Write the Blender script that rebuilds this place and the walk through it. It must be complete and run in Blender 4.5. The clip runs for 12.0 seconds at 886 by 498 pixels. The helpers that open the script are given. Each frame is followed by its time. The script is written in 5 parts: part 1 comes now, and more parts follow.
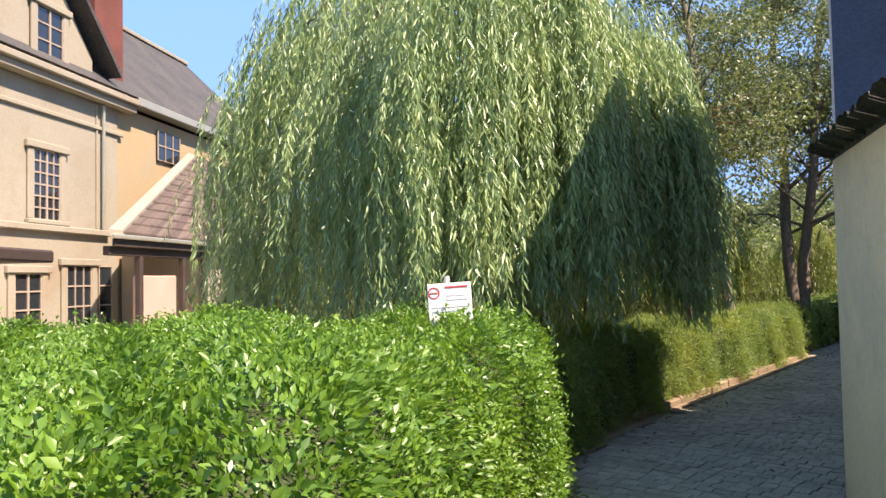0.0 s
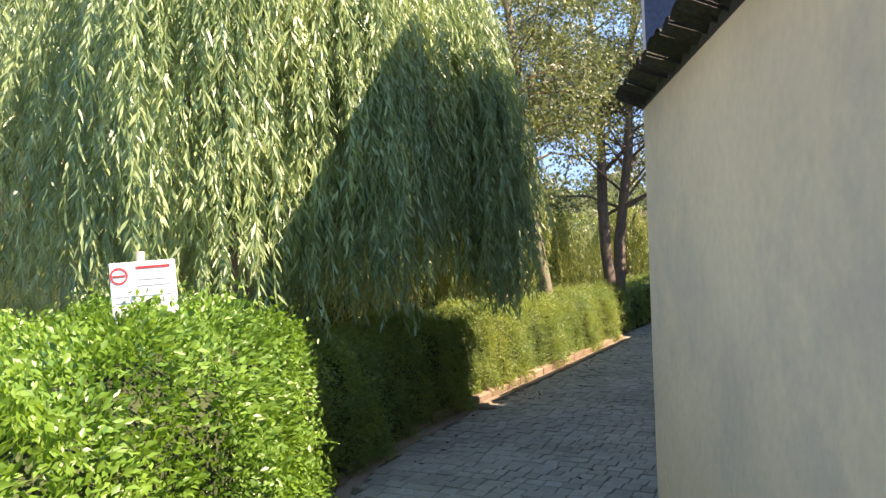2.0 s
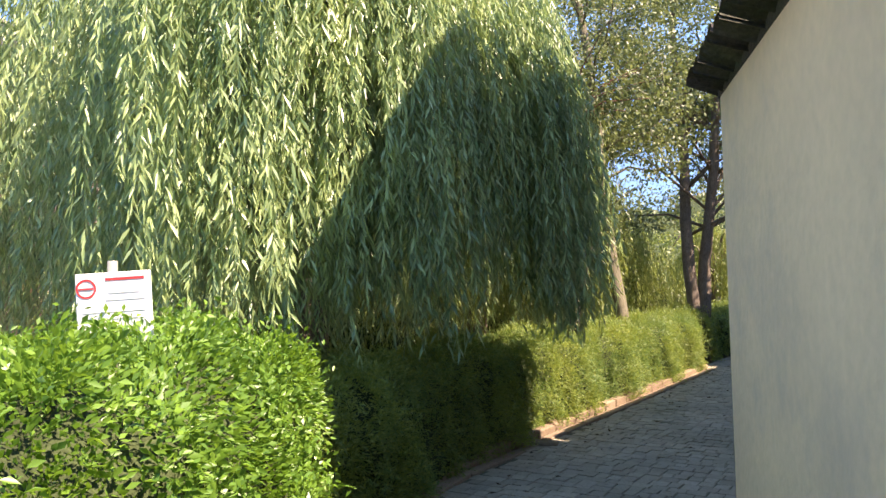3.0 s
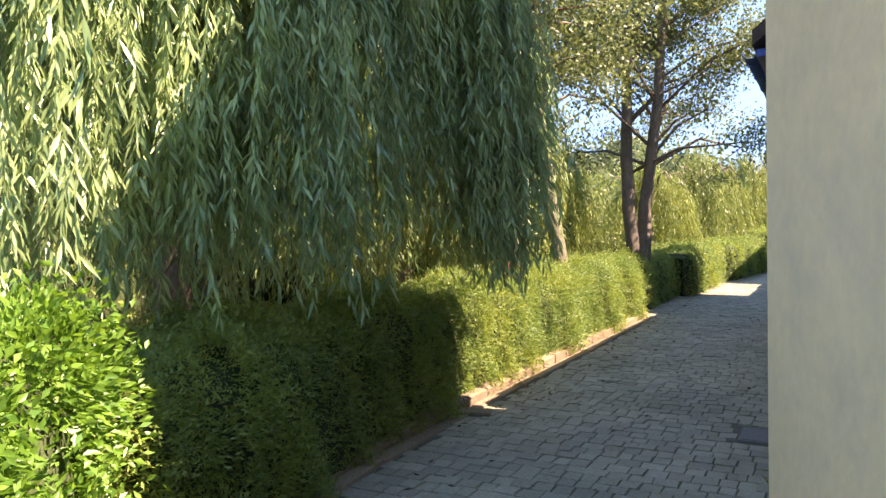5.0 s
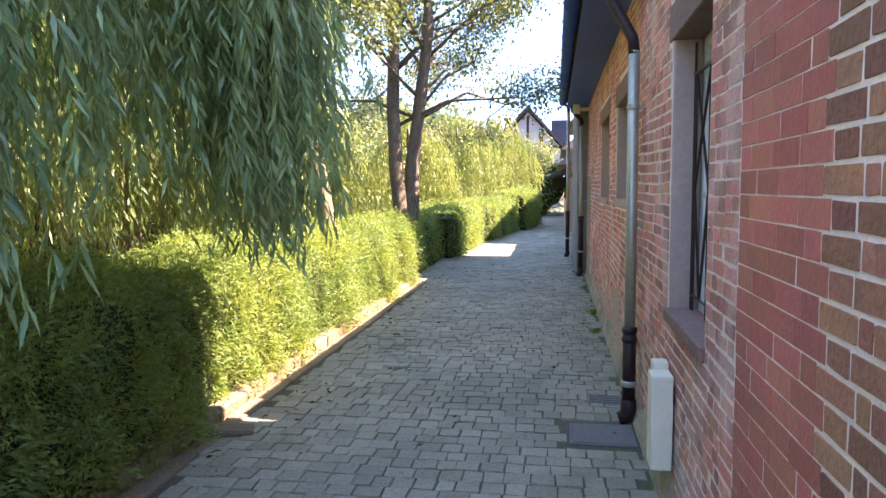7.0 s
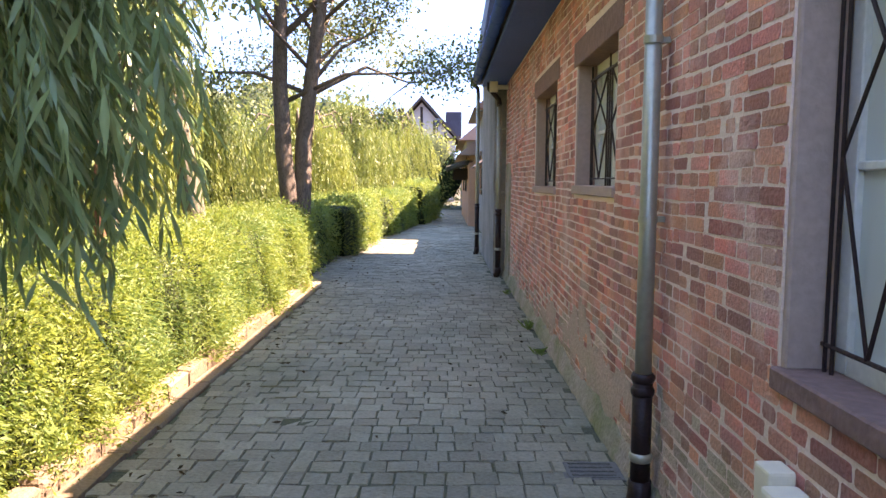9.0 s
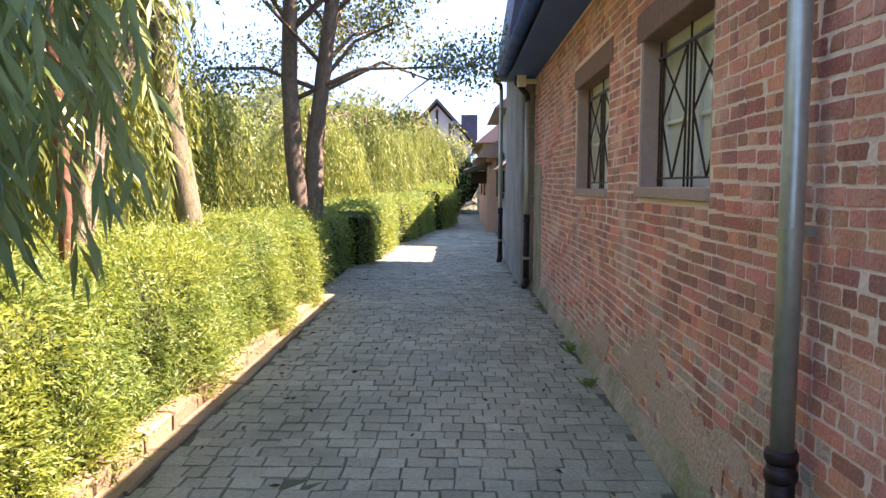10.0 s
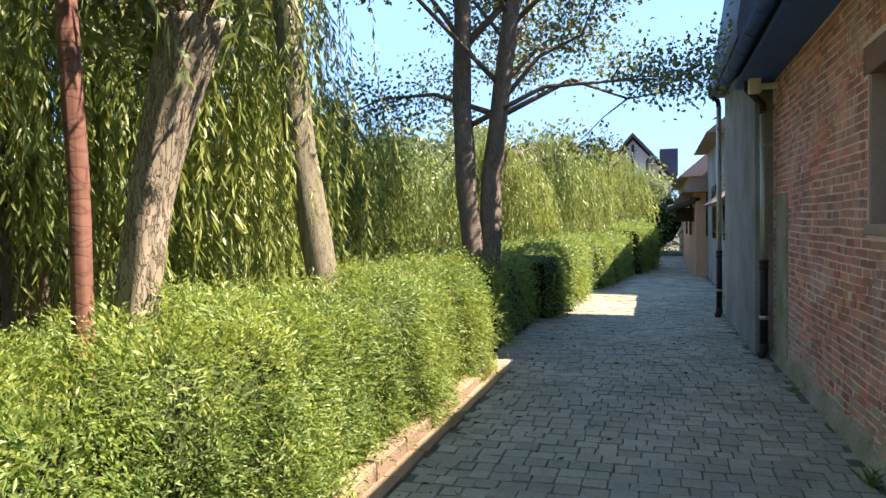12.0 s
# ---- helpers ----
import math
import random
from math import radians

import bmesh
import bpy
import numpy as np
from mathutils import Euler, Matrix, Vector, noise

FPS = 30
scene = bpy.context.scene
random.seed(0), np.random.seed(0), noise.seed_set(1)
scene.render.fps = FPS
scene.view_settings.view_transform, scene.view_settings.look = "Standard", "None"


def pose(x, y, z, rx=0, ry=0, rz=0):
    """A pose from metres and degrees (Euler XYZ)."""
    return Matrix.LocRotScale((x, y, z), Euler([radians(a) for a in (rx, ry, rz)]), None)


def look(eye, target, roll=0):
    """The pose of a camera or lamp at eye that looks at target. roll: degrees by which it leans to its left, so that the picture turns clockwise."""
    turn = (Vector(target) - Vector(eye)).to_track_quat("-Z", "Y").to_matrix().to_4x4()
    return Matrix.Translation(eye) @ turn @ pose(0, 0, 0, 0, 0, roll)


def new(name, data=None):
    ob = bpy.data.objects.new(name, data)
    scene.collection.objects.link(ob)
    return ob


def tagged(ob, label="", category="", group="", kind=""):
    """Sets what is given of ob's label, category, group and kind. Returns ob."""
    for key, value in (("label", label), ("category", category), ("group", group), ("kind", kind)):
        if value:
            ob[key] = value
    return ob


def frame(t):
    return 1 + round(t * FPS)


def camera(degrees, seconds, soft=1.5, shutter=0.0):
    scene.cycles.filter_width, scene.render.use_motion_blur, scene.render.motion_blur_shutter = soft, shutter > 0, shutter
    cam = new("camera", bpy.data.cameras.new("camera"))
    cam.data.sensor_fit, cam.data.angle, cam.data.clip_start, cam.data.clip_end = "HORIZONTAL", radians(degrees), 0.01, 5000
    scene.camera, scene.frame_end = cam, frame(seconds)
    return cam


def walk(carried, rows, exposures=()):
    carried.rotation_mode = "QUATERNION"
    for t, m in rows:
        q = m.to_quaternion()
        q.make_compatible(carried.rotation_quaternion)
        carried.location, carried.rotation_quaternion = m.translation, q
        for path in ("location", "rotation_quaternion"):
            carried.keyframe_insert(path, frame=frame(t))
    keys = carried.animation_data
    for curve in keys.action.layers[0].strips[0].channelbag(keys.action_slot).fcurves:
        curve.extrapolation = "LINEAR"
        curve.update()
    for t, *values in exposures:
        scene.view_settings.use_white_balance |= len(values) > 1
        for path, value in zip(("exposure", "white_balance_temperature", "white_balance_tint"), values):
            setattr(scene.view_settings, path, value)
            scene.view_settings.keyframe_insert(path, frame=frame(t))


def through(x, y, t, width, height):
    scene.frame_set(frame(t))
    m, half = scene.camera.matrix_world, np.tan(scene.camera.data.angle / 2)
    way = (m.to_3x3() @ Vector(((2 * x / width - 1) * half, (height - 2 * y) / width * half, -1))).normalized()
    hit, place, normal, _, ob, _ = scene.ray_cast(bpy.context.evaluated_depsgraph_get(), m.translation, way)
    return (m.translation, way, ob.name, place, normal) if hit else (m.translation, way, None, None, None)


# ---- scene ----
cam = camera(61.7, 12.0)
METRES, EYE, TILT, LEAN, TURN = 10.0, 1.78, 0.0, 0.0, 39.3
ROWS = [
    (0.0, 0.0, 0.0, 0.0, 0.04, 2.31, 1.1),
    (0.5, 0.0127, 0.0351, -0.0022, -8.05, 2.24, 1.54),
    (1.0, 0.0305, 0.0697, -0.0047, -13.37, 2.05, 1.89),
    (1.5, 0.051, 0.1001, -0.0067, -14.75, 1.38, 1.97),
    (2.0, 0.0715, 0.1326, -0.0087, -12.29, 1.08, 1.86),
    (2.5, 0.0937, 0.1625, -0.0115, -8.57, 2.04, 1.46),
    (4.5, 0.1379, 0.3048, -0.0139, -3.88, 3.92, 1.09),
    (5.0, 0.1438, 0.3414, -0.0183, -11.41, -1.44, 1.0),
    (5.5, 0.1507, 0.378, -0.0197, -17.85, -3.89, 0.34),
    (6.0, 0.1544, 0.4195, -0.0207, -23.19, -4.58, 0.32),
    (6.5, 0.1633, 0.4585, -0.0236, -27.26, -4.77, 0.29),
    (7.0, 0.1763, 0.4994, -0.0238, -30.71, -4.74, 0.23),
    (7.5, 0.1916, 0.5402, -0.0248, -33.72, -4.64, 0.09),
    (9.5, 0.2809, 0.6983, -0.0338, -39.59, -5.31, -0.42),
    (10.0, 0.3054, 0.738, -0.0342, -38.11, -4.9, -0.17),
    (10.5, 0.3336, 0.774, -0.0361, -36.14, -4.03, 0.03),
    (11.0, 0.3601, 0.8129, -0.0364, -33.49, -3.1, 0.19),
    (11.5, 0.3864, 0.8535, -0.0359, -29.97, -2.23, 0.4),
    (12.0, 0.4126, 0.8934, -0.0351, -23.36, -1.66, 0.78),
]
EXPOSURES = [(0.0, 2.15, 7700, 23), (1.5, 2.55, 8100, 29), (2.5, 2.6, 8050, 28), (4.5, 2.55, 8000, 27), (5.0, 2.95, 8400, 29), (5.5, 3.45, 8800, 33), (7.0, 3.68, 8000, 33), (9.5, 3.42, 8400, 37), (10.5, 3.22, 8000, 32), (12.0, 2.68, 7500, 21)]
walk(cam, [(t, pose(0, 0, EYE, TILT, LEAN, TURN) @ pose(METRES * x, METRES * y, METRES * z, 90 + pitch, roll, yaw)) for t, x, y, z, yaw, pitch, roll in ROWS],
     EXPOSURES)

# ---- world and sun ----
SUN_TO = Vector((1.0, 0.14, 1.385)).normalized()
world = bpy.data.worlds.new("sky_world")
scene.world = world
world.use_nodes = True
wn = world.node_tree
sky = wn.nodes.new("ShaderNodeTexSky")
sky.sky_type, sky.sun_disc = "NISHITA", False
sky.sun_elevation = math.asin(SUN_TO.z)
sky.sun_rotation = math.atan2(SUN_TO.x, SUN_TO.y)
sky.air_density, sky.dust_density, sky.ozone_density = 1.0, 0.05, 3.0
wn.nodes["Background"].inputs["Strength"].default_value = 0.15
# the haze-free blue of the upper sky, mixed in evenly
even = wn.nodes.new("ShaderNodeMix")
even.data_type = "RGBA"
even.inputs["Factor"].default_value = 0.95
even.inputs["B"].default_value = (0.43, 1.03, 2.25, 1)
wn.links.new(sky.outputs[0], even.inputs["A"])
wn.links.new(even.outputs["Result"], wn.nodes["Background"].inputs["Color"])
sun = new("sun", bpy.data.lights.new("sun", "SUN"))
sun.data.energy, sun.data.angle, sun.data.color = 3.05, radians(0.5), (1.0, 0.95, 0.86)
sun.matrix_world = look(SUN_TO * 60, (0, 0, 0))


# ---- materials ----
def material(name, base, rough=0.8, metal=0.0, scale=6.0, spread=0.25, fine=60.0, bump=0.25, tint=None, patch=0.5, islands=0.0, objects=0.0, spec=0.3, smear=None):
    """A plain surface: base colour broken by large patches and fine grain, with relief."""
    m = bpy.data.materials.new(name)
    m.use_nodes = True
    nt = m.node_tree
    N, L = nt.nodes, nt.links
    b = N["Principled BSDF"]
    b.inputs["Roughness"].default_value, b.inputs["Metallic"].default_value = rough, metal
    b.inputs["Specular IOR Level"].default_value = spec
    big = N.new("ShaderNodeTexNoise")
    big.inputs["Scale"].default_value, big.inputs["Detail"].default_value = scale / 6.0, 6.0
    small = N.new("ShaderNodeTexNoise")
    small.inputs["Scale"].default_value, small.inputs["Detail"].default_value = fine, 5.0
    geo = N.new("ShaderNodeNewGeometry")
    for t in (big, small):
        L.new(geo.outputs["Position"], t.inputs["Vector"])
    ramp = N.new("ShaderNodeValToRGB")
    ramp.color_ramp.elements[0].position, ramp.color_ramp.elements[1].position = 0.5 - patch * 0.3, 0.5 + patch * 0.3
    ramp.color_ramp.elements[0].color = (*(tint or [c * (1 - spread) for c in base]), 1)
    ramp.color_ramp.elements[1].color = (*base, 1)
    L.new(big.outputs["Fac"], ramp.inputs["Fac"])
    hsv = N.new("ShaderNodeHueSaturation")
    val = N.new("ShaderNodeMapRange")
    val.inputs["From Min"].default_value, val.inputs["From Max"].default_value = 0.25, 0.75
    val.inputs["To Min"].default_value, val.inputs["To Max"].default_value = 1 - spread, 1 + spread
    L.new(small.outputs["Fac"], val.inputs["Value"])
    last = val.outputs["Result"]
    if islands or objects:
        rnd = geo.outputs["Random Per Island"]
        amount = islands
        if objects:
            info = N.new("ShaderNodeObjectInfo")
            add = N.new("ShaderNodeMath")
            add.operation = "ADD"
            L.new(geo.outputs["Random Per Island"], add.inputs[0])
            L.new(info.outputs["Random"], add.inputs[1])
            frac = N.new("ShaderNodeMath")
            frac.operation = "FRACT"
            L.new(add.outputs[0], frac.inputs[0])
            rnd, amount = frac.outputs[0], max(islands, objects)
        rr = N.new("ShaderNodeMapRange")
        rr.inputs["To Min"].default_value, rr.inputs["To Max"].default_value = 1 - amount, 1 + amount
        L.new(rnd, rr.inputs["Value"])
        mul = N.new("ShaderNodeMath")
        mul.operation = "MULTIPLY"
        L.new(last, mul.inputs[0])
        L.new(rr.outputs["Result"], mul.inputs[1])
        last = mul.outputs[0]
        hr = N.new("ShaderNodeMapRange")
        hr.inputs["To Min"].default_value, hr.inputs["To Max"].default_value = 0.5 - amount * 0.04, 0.5 + amount * 0.04
        sc = N.new("ShaderNodeMath")
        sc.operation = "MULTIPLY"
        sc.inputs[1].default_value = 7.31
        L.new(rnd, sc.inputs[0])
        fr = N.new("ShaderNodeMath")
        fr.operation = "FRACT"
        L.new(sc.outputs[0], fr.inputs[0])
        L.new(fr.outputs[0], hr.inputs["Value"])
        L.new(hr.outputs["Result"], hsv.inputs["Hue"])
    L.new(last, hsv.inputs["Value"])
    L.new(ramp.outputs["Color"], hsv.inputs["Color"])
    colour = hsv.outputs["Color"]
    if smear:
        sn = N.new("ShaderNodeTexNoise")
        sn.inputs["Scale"].default_value, sn.inputs["Detail"].default_value, sn.inputs["Roughness"].default_value = smear[1], 7.0, 0.7
        L.new(geo.outputs["Position"], sn.inputs["Vector"])
        sr = N.new("ShaderNodeMapRange")
        sr.inputs["From Min"].default_value, sr.inputs["From Max"].default_value, sr.inputs["To Max"].default_value = 0.5, 0.68, smear[2]
        L.new(sn.outputs["Fac"], sr.inputs["Value"])
        sm = N.new("ShaderNodeMix")
        sm.data_type = "RGBA"
        sm.inputs["B"].default_value = (*smear[0], 1)
        L.new(sr.outputs["Result"], sm.inputs["Factor"])
        L.new(colour, sm.inputs["A"])
        colour = sm.outputs["Result"]
    L.new(colour, b.inputs["Base Color"])
    if bump:
        bp = N.new("ShaderNodeBump")
        bp.inputs["Strength"].default_value, bp.inputs["Distance"].default_value = bump, 0.02
        L.new(small.outputs["Fac"], bp.inputs["Height"])
        L.new(bp.outputs["Normal"], b.inputs["Normal"])
    return m


def leaf_material(name, young, old, through=0.35, rough=0.45, clump=1.2):
    """Leaves: colour by leaf and by clump, partly lit through."""
    m = bpy.data.materials.new(name)
    m.use_nodes = True
    nt = m.node_tree
    N, L = nt.nodes, nt.links
    b = N["Principled BSDF"]
    b.inputs["Roughness"].default_value = rough
    b.inputs["Specular IOR Level"].default_value = 0.5
    geo = N.new("ShaderNodeNewGeometry")
    noi = N.new("ShaderNodeTexNoise")
    noi.inputs["Scale"].default_value, noi.inputs["Detail"].default_value = clump, 3.0
    L.new(geo.outputs["Position"], noi.inputs["Vector"])
    mixv = N.new("ShaderNodeMath")
    mixv.operation = "MULTIPLY_ADD"
    mixv.inputs[1].default_value = 0.75
    L.new(geo.outputs["Random Per Island"], mixv.inputs[0])
    off = N.new("ShaderNodeMath")
    off.operation = "MULTIPLY_ADD"
    off.inputs[1].default_value, off.inputs[2].default_value = 1.6, -0.68
    L.new(noi.outputs["Fac"], off.inputs[0])
    L.new(off.outputs[0], mixv.inputs[2])
    ramp = N.new("ShaderNodeValToRGB")
    ramp.color_ramp.elements[0].color, ramp.color_ramp.elements[1].color = (*old, 1), (*young, 1)
    L.new(mixv.outputs[0], ramp.inputs["Fac"])
    L.new(ramp.outputs["Color"], b.inputs["Base Color"])
    tr = N.new("ShaderNodeBsdfTranslucent")
    bright = N.new("ShaderNodeHueSaturation")
    bright.inputs["Hue"].default_value, bright.inputs["Saturation"].default_value, bright.inputs["Value"].default_value = 0.49, 1.05, 1.35
    L.new(ramp.outputs["Color"], bright.inputs["Color"])
    L.new(bright.outputs["Color"], tr.inputs["Color"])
    mix = N.new("ShaderNodeMixShader")
    mix.inputs["Fac"].default_value = through
    L.new(b.outputs[0], mix.inputs[1])
    L.new(tr.outputs[0], mix.inputs[2])
    L.new(mix.outputs[0], N["Material Output"].inputs["Surface"])
    return m


def glass_material(name):
    m = bpy.data.materials.new(name)
    m.use_nodes = True
    b = m.node_tree.nodes["Principled BSDF"]
    b.inputs["Base Color"].default_value = (0.02, 0.025, 0.03, 1)
    b.inputs["Roughness"].default_value = 0.04
    b.inputs["Specular IOR Level"].default_value = 0.9
    return m


M_SETT = material("grey_setts", (0.325, 0.285, 0.20), 0.8, scale=4, spread=0.2, fine=45, bump=0.6, tint=(0.25, 0.235, 0.17), islands=0.17, objects=0.17, smear=((0.15, 0.145, 0.09), 1.1, 0.65))
M_JOINT = material("dirt_joints", (0.11, 0.105, 0.07), 0.95, scale=5, spread=0.35, fine=80, bump=0.5, tint=(0.07, 0.085, 0.04))
M_KERB = material("kerb_stone", (0.25, 0.185, 0.12), 0.85, scale=8, spread=0.22, fine=50, bump=0.5, tint=(0.19, 0.135, 0.088), objects=0.15)
M_CREAM = material("cream_render", (0.92, 0.64, 0.37), 0.9, scale=7, spread=0.05, fine=20, bump=0.25, tint=(0.78, 0.55, 0.33), patch=0.8, smear=((0.52, 0.40, 0.29), 0.9, 0.5))
M_BRICK = material("old_red_brick", (0.70, 0.25, 0.165), 0.85, scale=14, spread=0.2, fine=70, bump=0.5, tint=(0.48, 0.22, 0.165), islands=0.34, objects=0.34, smear=((0.80, 0.52, 0.43), 2.2, 0.7))
M_BRICK_WASHED = material("lime_washed_brick", (0.62, 0.42, 0.34), 0.9, scale=14, spread=0.2, fine=60, bump=0.9, tint=(0.45, 0.33, 0.23), islands=0.2, smear=((0.34, 0.32, 0.18), 2.0, 0.6))
M_BRICK_NEW = material("smooth_red_brick", (0.58, 0.155, 0.10), 0.7, scale=10, spread=0.13, fine=60, bump=0.3, tint=(0.46, 0.135, 0.10), islands=0.2, objects=0.16)
M_BRICK_QUOIN = material("dark_quoin_brick", (0.45, 0.16, 0.095), 0.8, scale=14, spread=0.18, fine=60, bump=0.5, tint=(0.33, 0.135, 0.08), islands=0.3)
M_LINTEL = material("red_brown_lintel", (0.30, 0.155, 0.125), 0.85, scale=8, spread=0.18, fine=30, bump=0.5, tint=(0.22, 0.13, 0.11))
M_MORTAR = material("lime_mortar", (0.88, 0.66, 0.57), 0.95, scale=9, spread=0.06, fine=55, bump=0.4, tint=(0.78, 0.58, 0.46))
M_PLASTER = material("worn_plaster", (0.44, 0.34, 0.27), 0.95, scale=16, spread=0.22, fine=30, bump=0.9, tint=(0.30, 0.27, 0.17), smear=((0.16, 0.20, 0.07), 2.5, 0.75))
M_SKIN = material("pink_old_plaster", (0.60, 0.38, 0.30), 0.95, scale=16, spread=0.16, fine=40, bump=0.7, tint=(0.48, 0.36, 0.27), smear=((0.33, 0.30, 0.17), 2.2, 0.5))
M_STONE = material("window_surround_stone", (0.46, 0.31, 0.25), 0.9, scale=6, spread=0.1, fine=40, bump=0.3)
M_NAVY = material("navy_painted_boards", (0.045, 0.11, 0.34), 0.55, scale=5, spread=0.2, fine=40, bump=0.2)
M_SLATE = material("dark_slates", (0.05, 0.06, 0.085), 0.6, scale=8, spread=0.25, fine=40, bump=0.3, islands=0.25)
M_TILE_DARK = material("mossy_dark_tiles", (0.06, 0.048, 0.042), 0.9, scale=14, spread=0.35, fine=50, bump=0.7, tint=(0.05, 0.05, 0.03), islands=0.4, objects=0.4)
M_ZINC = material("zinc_pipe", (0.42, 0.40, 0.31), 0.36, metal=0.5, scale=8, spread=0.12, fine=30, bump=0.06)
M_IRON = material("painted_cast_iron", (0.036, 0.017, 0.016), 0.5, scale=10, spread=0.3, fine=60, bump=0.2)
M_GREY = material("grey_render", (0.32, 0.295, 0.255), 0.95, scale=9, spread=0.2, fine=30, bump=0.5, tint=(0.21, 0.195, 0.17))
M_WHITE = material("cream_plastic", (0.80, 0.70, 0.52), 0.45, scale=5, spread=0.05, fine=30, bump=0.04)
M_OCHRE = material("ochre_render", (0.30, 0.245, 0.16), 0.9, scale=3, spread=0.1, fine=20, bump=0.2, tint=(0.36, 0.25, 0.13))
M_PALE = material("pale_stone_render", (0.30, 0.268, 0.205), 0.9, scale=3, spread=0.1, fine=20, bump=0.2, smear=((0.25, 0.195, 0.13), 0.6, 0.8))
M_ROOF = material("old_clay_tiles", (0.115, 0.085, 0.07), 0.9, scale=9, spread=0.3, fine=30, bump=0.5, tint=(0.10, 0.07, 0.06), islands=0.3)
M_ROOF_GREY = material("weathered_slate_roof", (0.055, 0.053, 0.053), 0.9, scale=6, spread=0.35, fine=14, bump=0.5, tint=(0.08, 0.075, 0.07), islands=0.3)
M_FRAME = material("worn_brown_frames", (0.34, 0.27, 0.21), 0.7, scale=8, spread=0.12, fine=40, bump=0.1)
M_ROOF_PALE = material("faded_pink_tiles", (0.34, 0.23, 0.18), 0.9, scale=6, spread=0.2, fine=20, bump=0.4)
M_INFILL = material("pale_plaster_infill", (0.52, 0.44, 0.41), 0.9, scale=4, spread=0.08, fine=20, bump=0.1)
M_ORANGE = material("orange_render", (0.62, 0.33, 0.20), 0.9, scale=4, spread=0.1, fine=20, bump=0.2)
M_CHIMNEY = material("dark_red_brickwork", (0.16, 0.055, 0.042), 0.9, scale=8, spread=0.2, fine=30, bump=0.4)
M_TIMBER = material("dark_timber", (0.06, 0.042, 0.035), 0.8, scale=8, spread=0.3, fine=50, bump=0.3)
M_PAINT = material("white_window_paint", (0.70, 0.67, 0.60), 0.6, scale=8, spread=0.08, fine=40, bump=0.1)
def bark_material(name, ridge, furrow, rough_scale, stretch, bump):
    """Bark: plates parted by long dark furrows."""
    m = bpy.data.materials.new(name)
    m.use_nodes = True
    nt = m.node_tree
    N, L = nt.nodes, nt.links
    b = N["Principled BSDF"]
    b.inputs["Roughness"].default_value, b.inputs["Specular IOR Level"].default_value = 0.95, 0.15
    co = N.new("ShaderNodeTexCoord")
    mp = N.new("ShaderNodeMapping")
    mp.inputs["Scale"].default_value = (1, 1, stretch)
    L.new(co.outputs["Object"], mp.inputs["Vector"])
    vor = N.new("ShaderNodeTexVoronoi")
    vor.feature = "DISTANCE_TO_EDGE"
    vor.inputs["Scale"].default_value = rough_scale
    noi = N.new("ShaderNodeTexNoise")
    noi.inputs["Scale"].default_value, noi.inputs["Detail"].default_value = rough_scale * 0.8, 6.0
    warp = N.new("ShaderNodeMix")
    warp.data_type = "RGBA"
    warp.inputs["Factor"].default_value = 0.12
    L.new(mp.outputs[0], noi.inputs["Vector"])
    L.new(mp.outputs[0], warp.inputs["A"])
    L.new(noi.outputs["Color"], warp.inputs["B"])
    L.new(warp.outputs["Result"], vor.inputs["Vector"])
    ramp = N.new("ShaderNodeValToRGB")
    ramp.color_ramp.elements[0].color, ramp.color_ramp.elements[1].color = (*furrow, 1), (*ridge, 1)
    ramp.color_ramp.elements[1].position = 0.1
    L.new(vor.outputs["Distance"], ramp.inputs["Fac"])
    hs = N.new("ShaderNodeHueSaturation")
    mr = N.new("ShaderNodeMapRange")
    mr.inputs["To Min"].default_value, mr.inputs["To Max"].default_value = 0.55, 1.45
    L.new(noi.outputs["Fac"], mr.inputs["Value"])
    L.new(mr.outputs["Result"], hs.inputs["Value"])
    L.new(ramp.outputs["Color"], hs.inputs["Color"])
    L.new(hs.outputs["Color"], b.inputs["Base Color"])
    bp = N.new("ShaderNodeBump")
    bp.inputs["Strength"].default_value, bp.inputs["Distance"].default_value = bump, 0.03
    L.new(ramp.outputs["Color"], bp.inputs["Height"])
    L.new(bp.outputs["Normal"], b.inputs["Normal"])
    return m


M_BARK = bark_material("grey_brown_bark", (0.20, 0.16, 0.125), (0.11, 0.085, 0.065), 26, 0.25, 0.6)
M_BARK_PALE = bark_material("pale_furrowed_bark", (0.31, 0.265, 0.195), (0.12, 0.10, 0.075), 30, 0.28, 0.9)
M_BARK_MID = bark_material("mossy_grey_bark", (0.185, 0.165, 0.115), (0.10, 0.09, 0.06), 30, 0.28, 0.6)
M_BARK_RED = bark_material("red_brown_bark", (0.185, 0.09, 0.065), (0.125, 0.06, 0.045), 9, 2.5, 0.5)
M_COVER = material("worn_iron_cover", (0.17, 0.16, 0.145), 0.7, scale=8, spread=0.2, fine=60, bump=0.5)
M_LITTER = material("dry_leaf_litter", (0.10, 0.07, 0.035), 0.9, scale=30, spread=0.3, fine=60, bump=0.2)
M_GRAVEL = material("pale_courtyard_gravel", (0.50, 0.44, 0.35), 0.95, scale=5, spread=0.15, fine=60, bump=0.5, tint=(0.42, 0.36, 0.27))
M_EARTH = material("dry_garden_soil", (0.11, 0.085, 0.055), 0.95, scale=5, spread=0.35, fine=30, bump=0.8, tint=(0.06, 0.07, 0.03))
# dark colour stands for the shade inside hedges and bushes
M_CORE = material("shade_dark_core", (0.05, 0.07, 0.025), 1.0, scale=20, spread=0.4, fine=60, bump=0.5)
M_GLASS = glass_material("dark_window_glass")
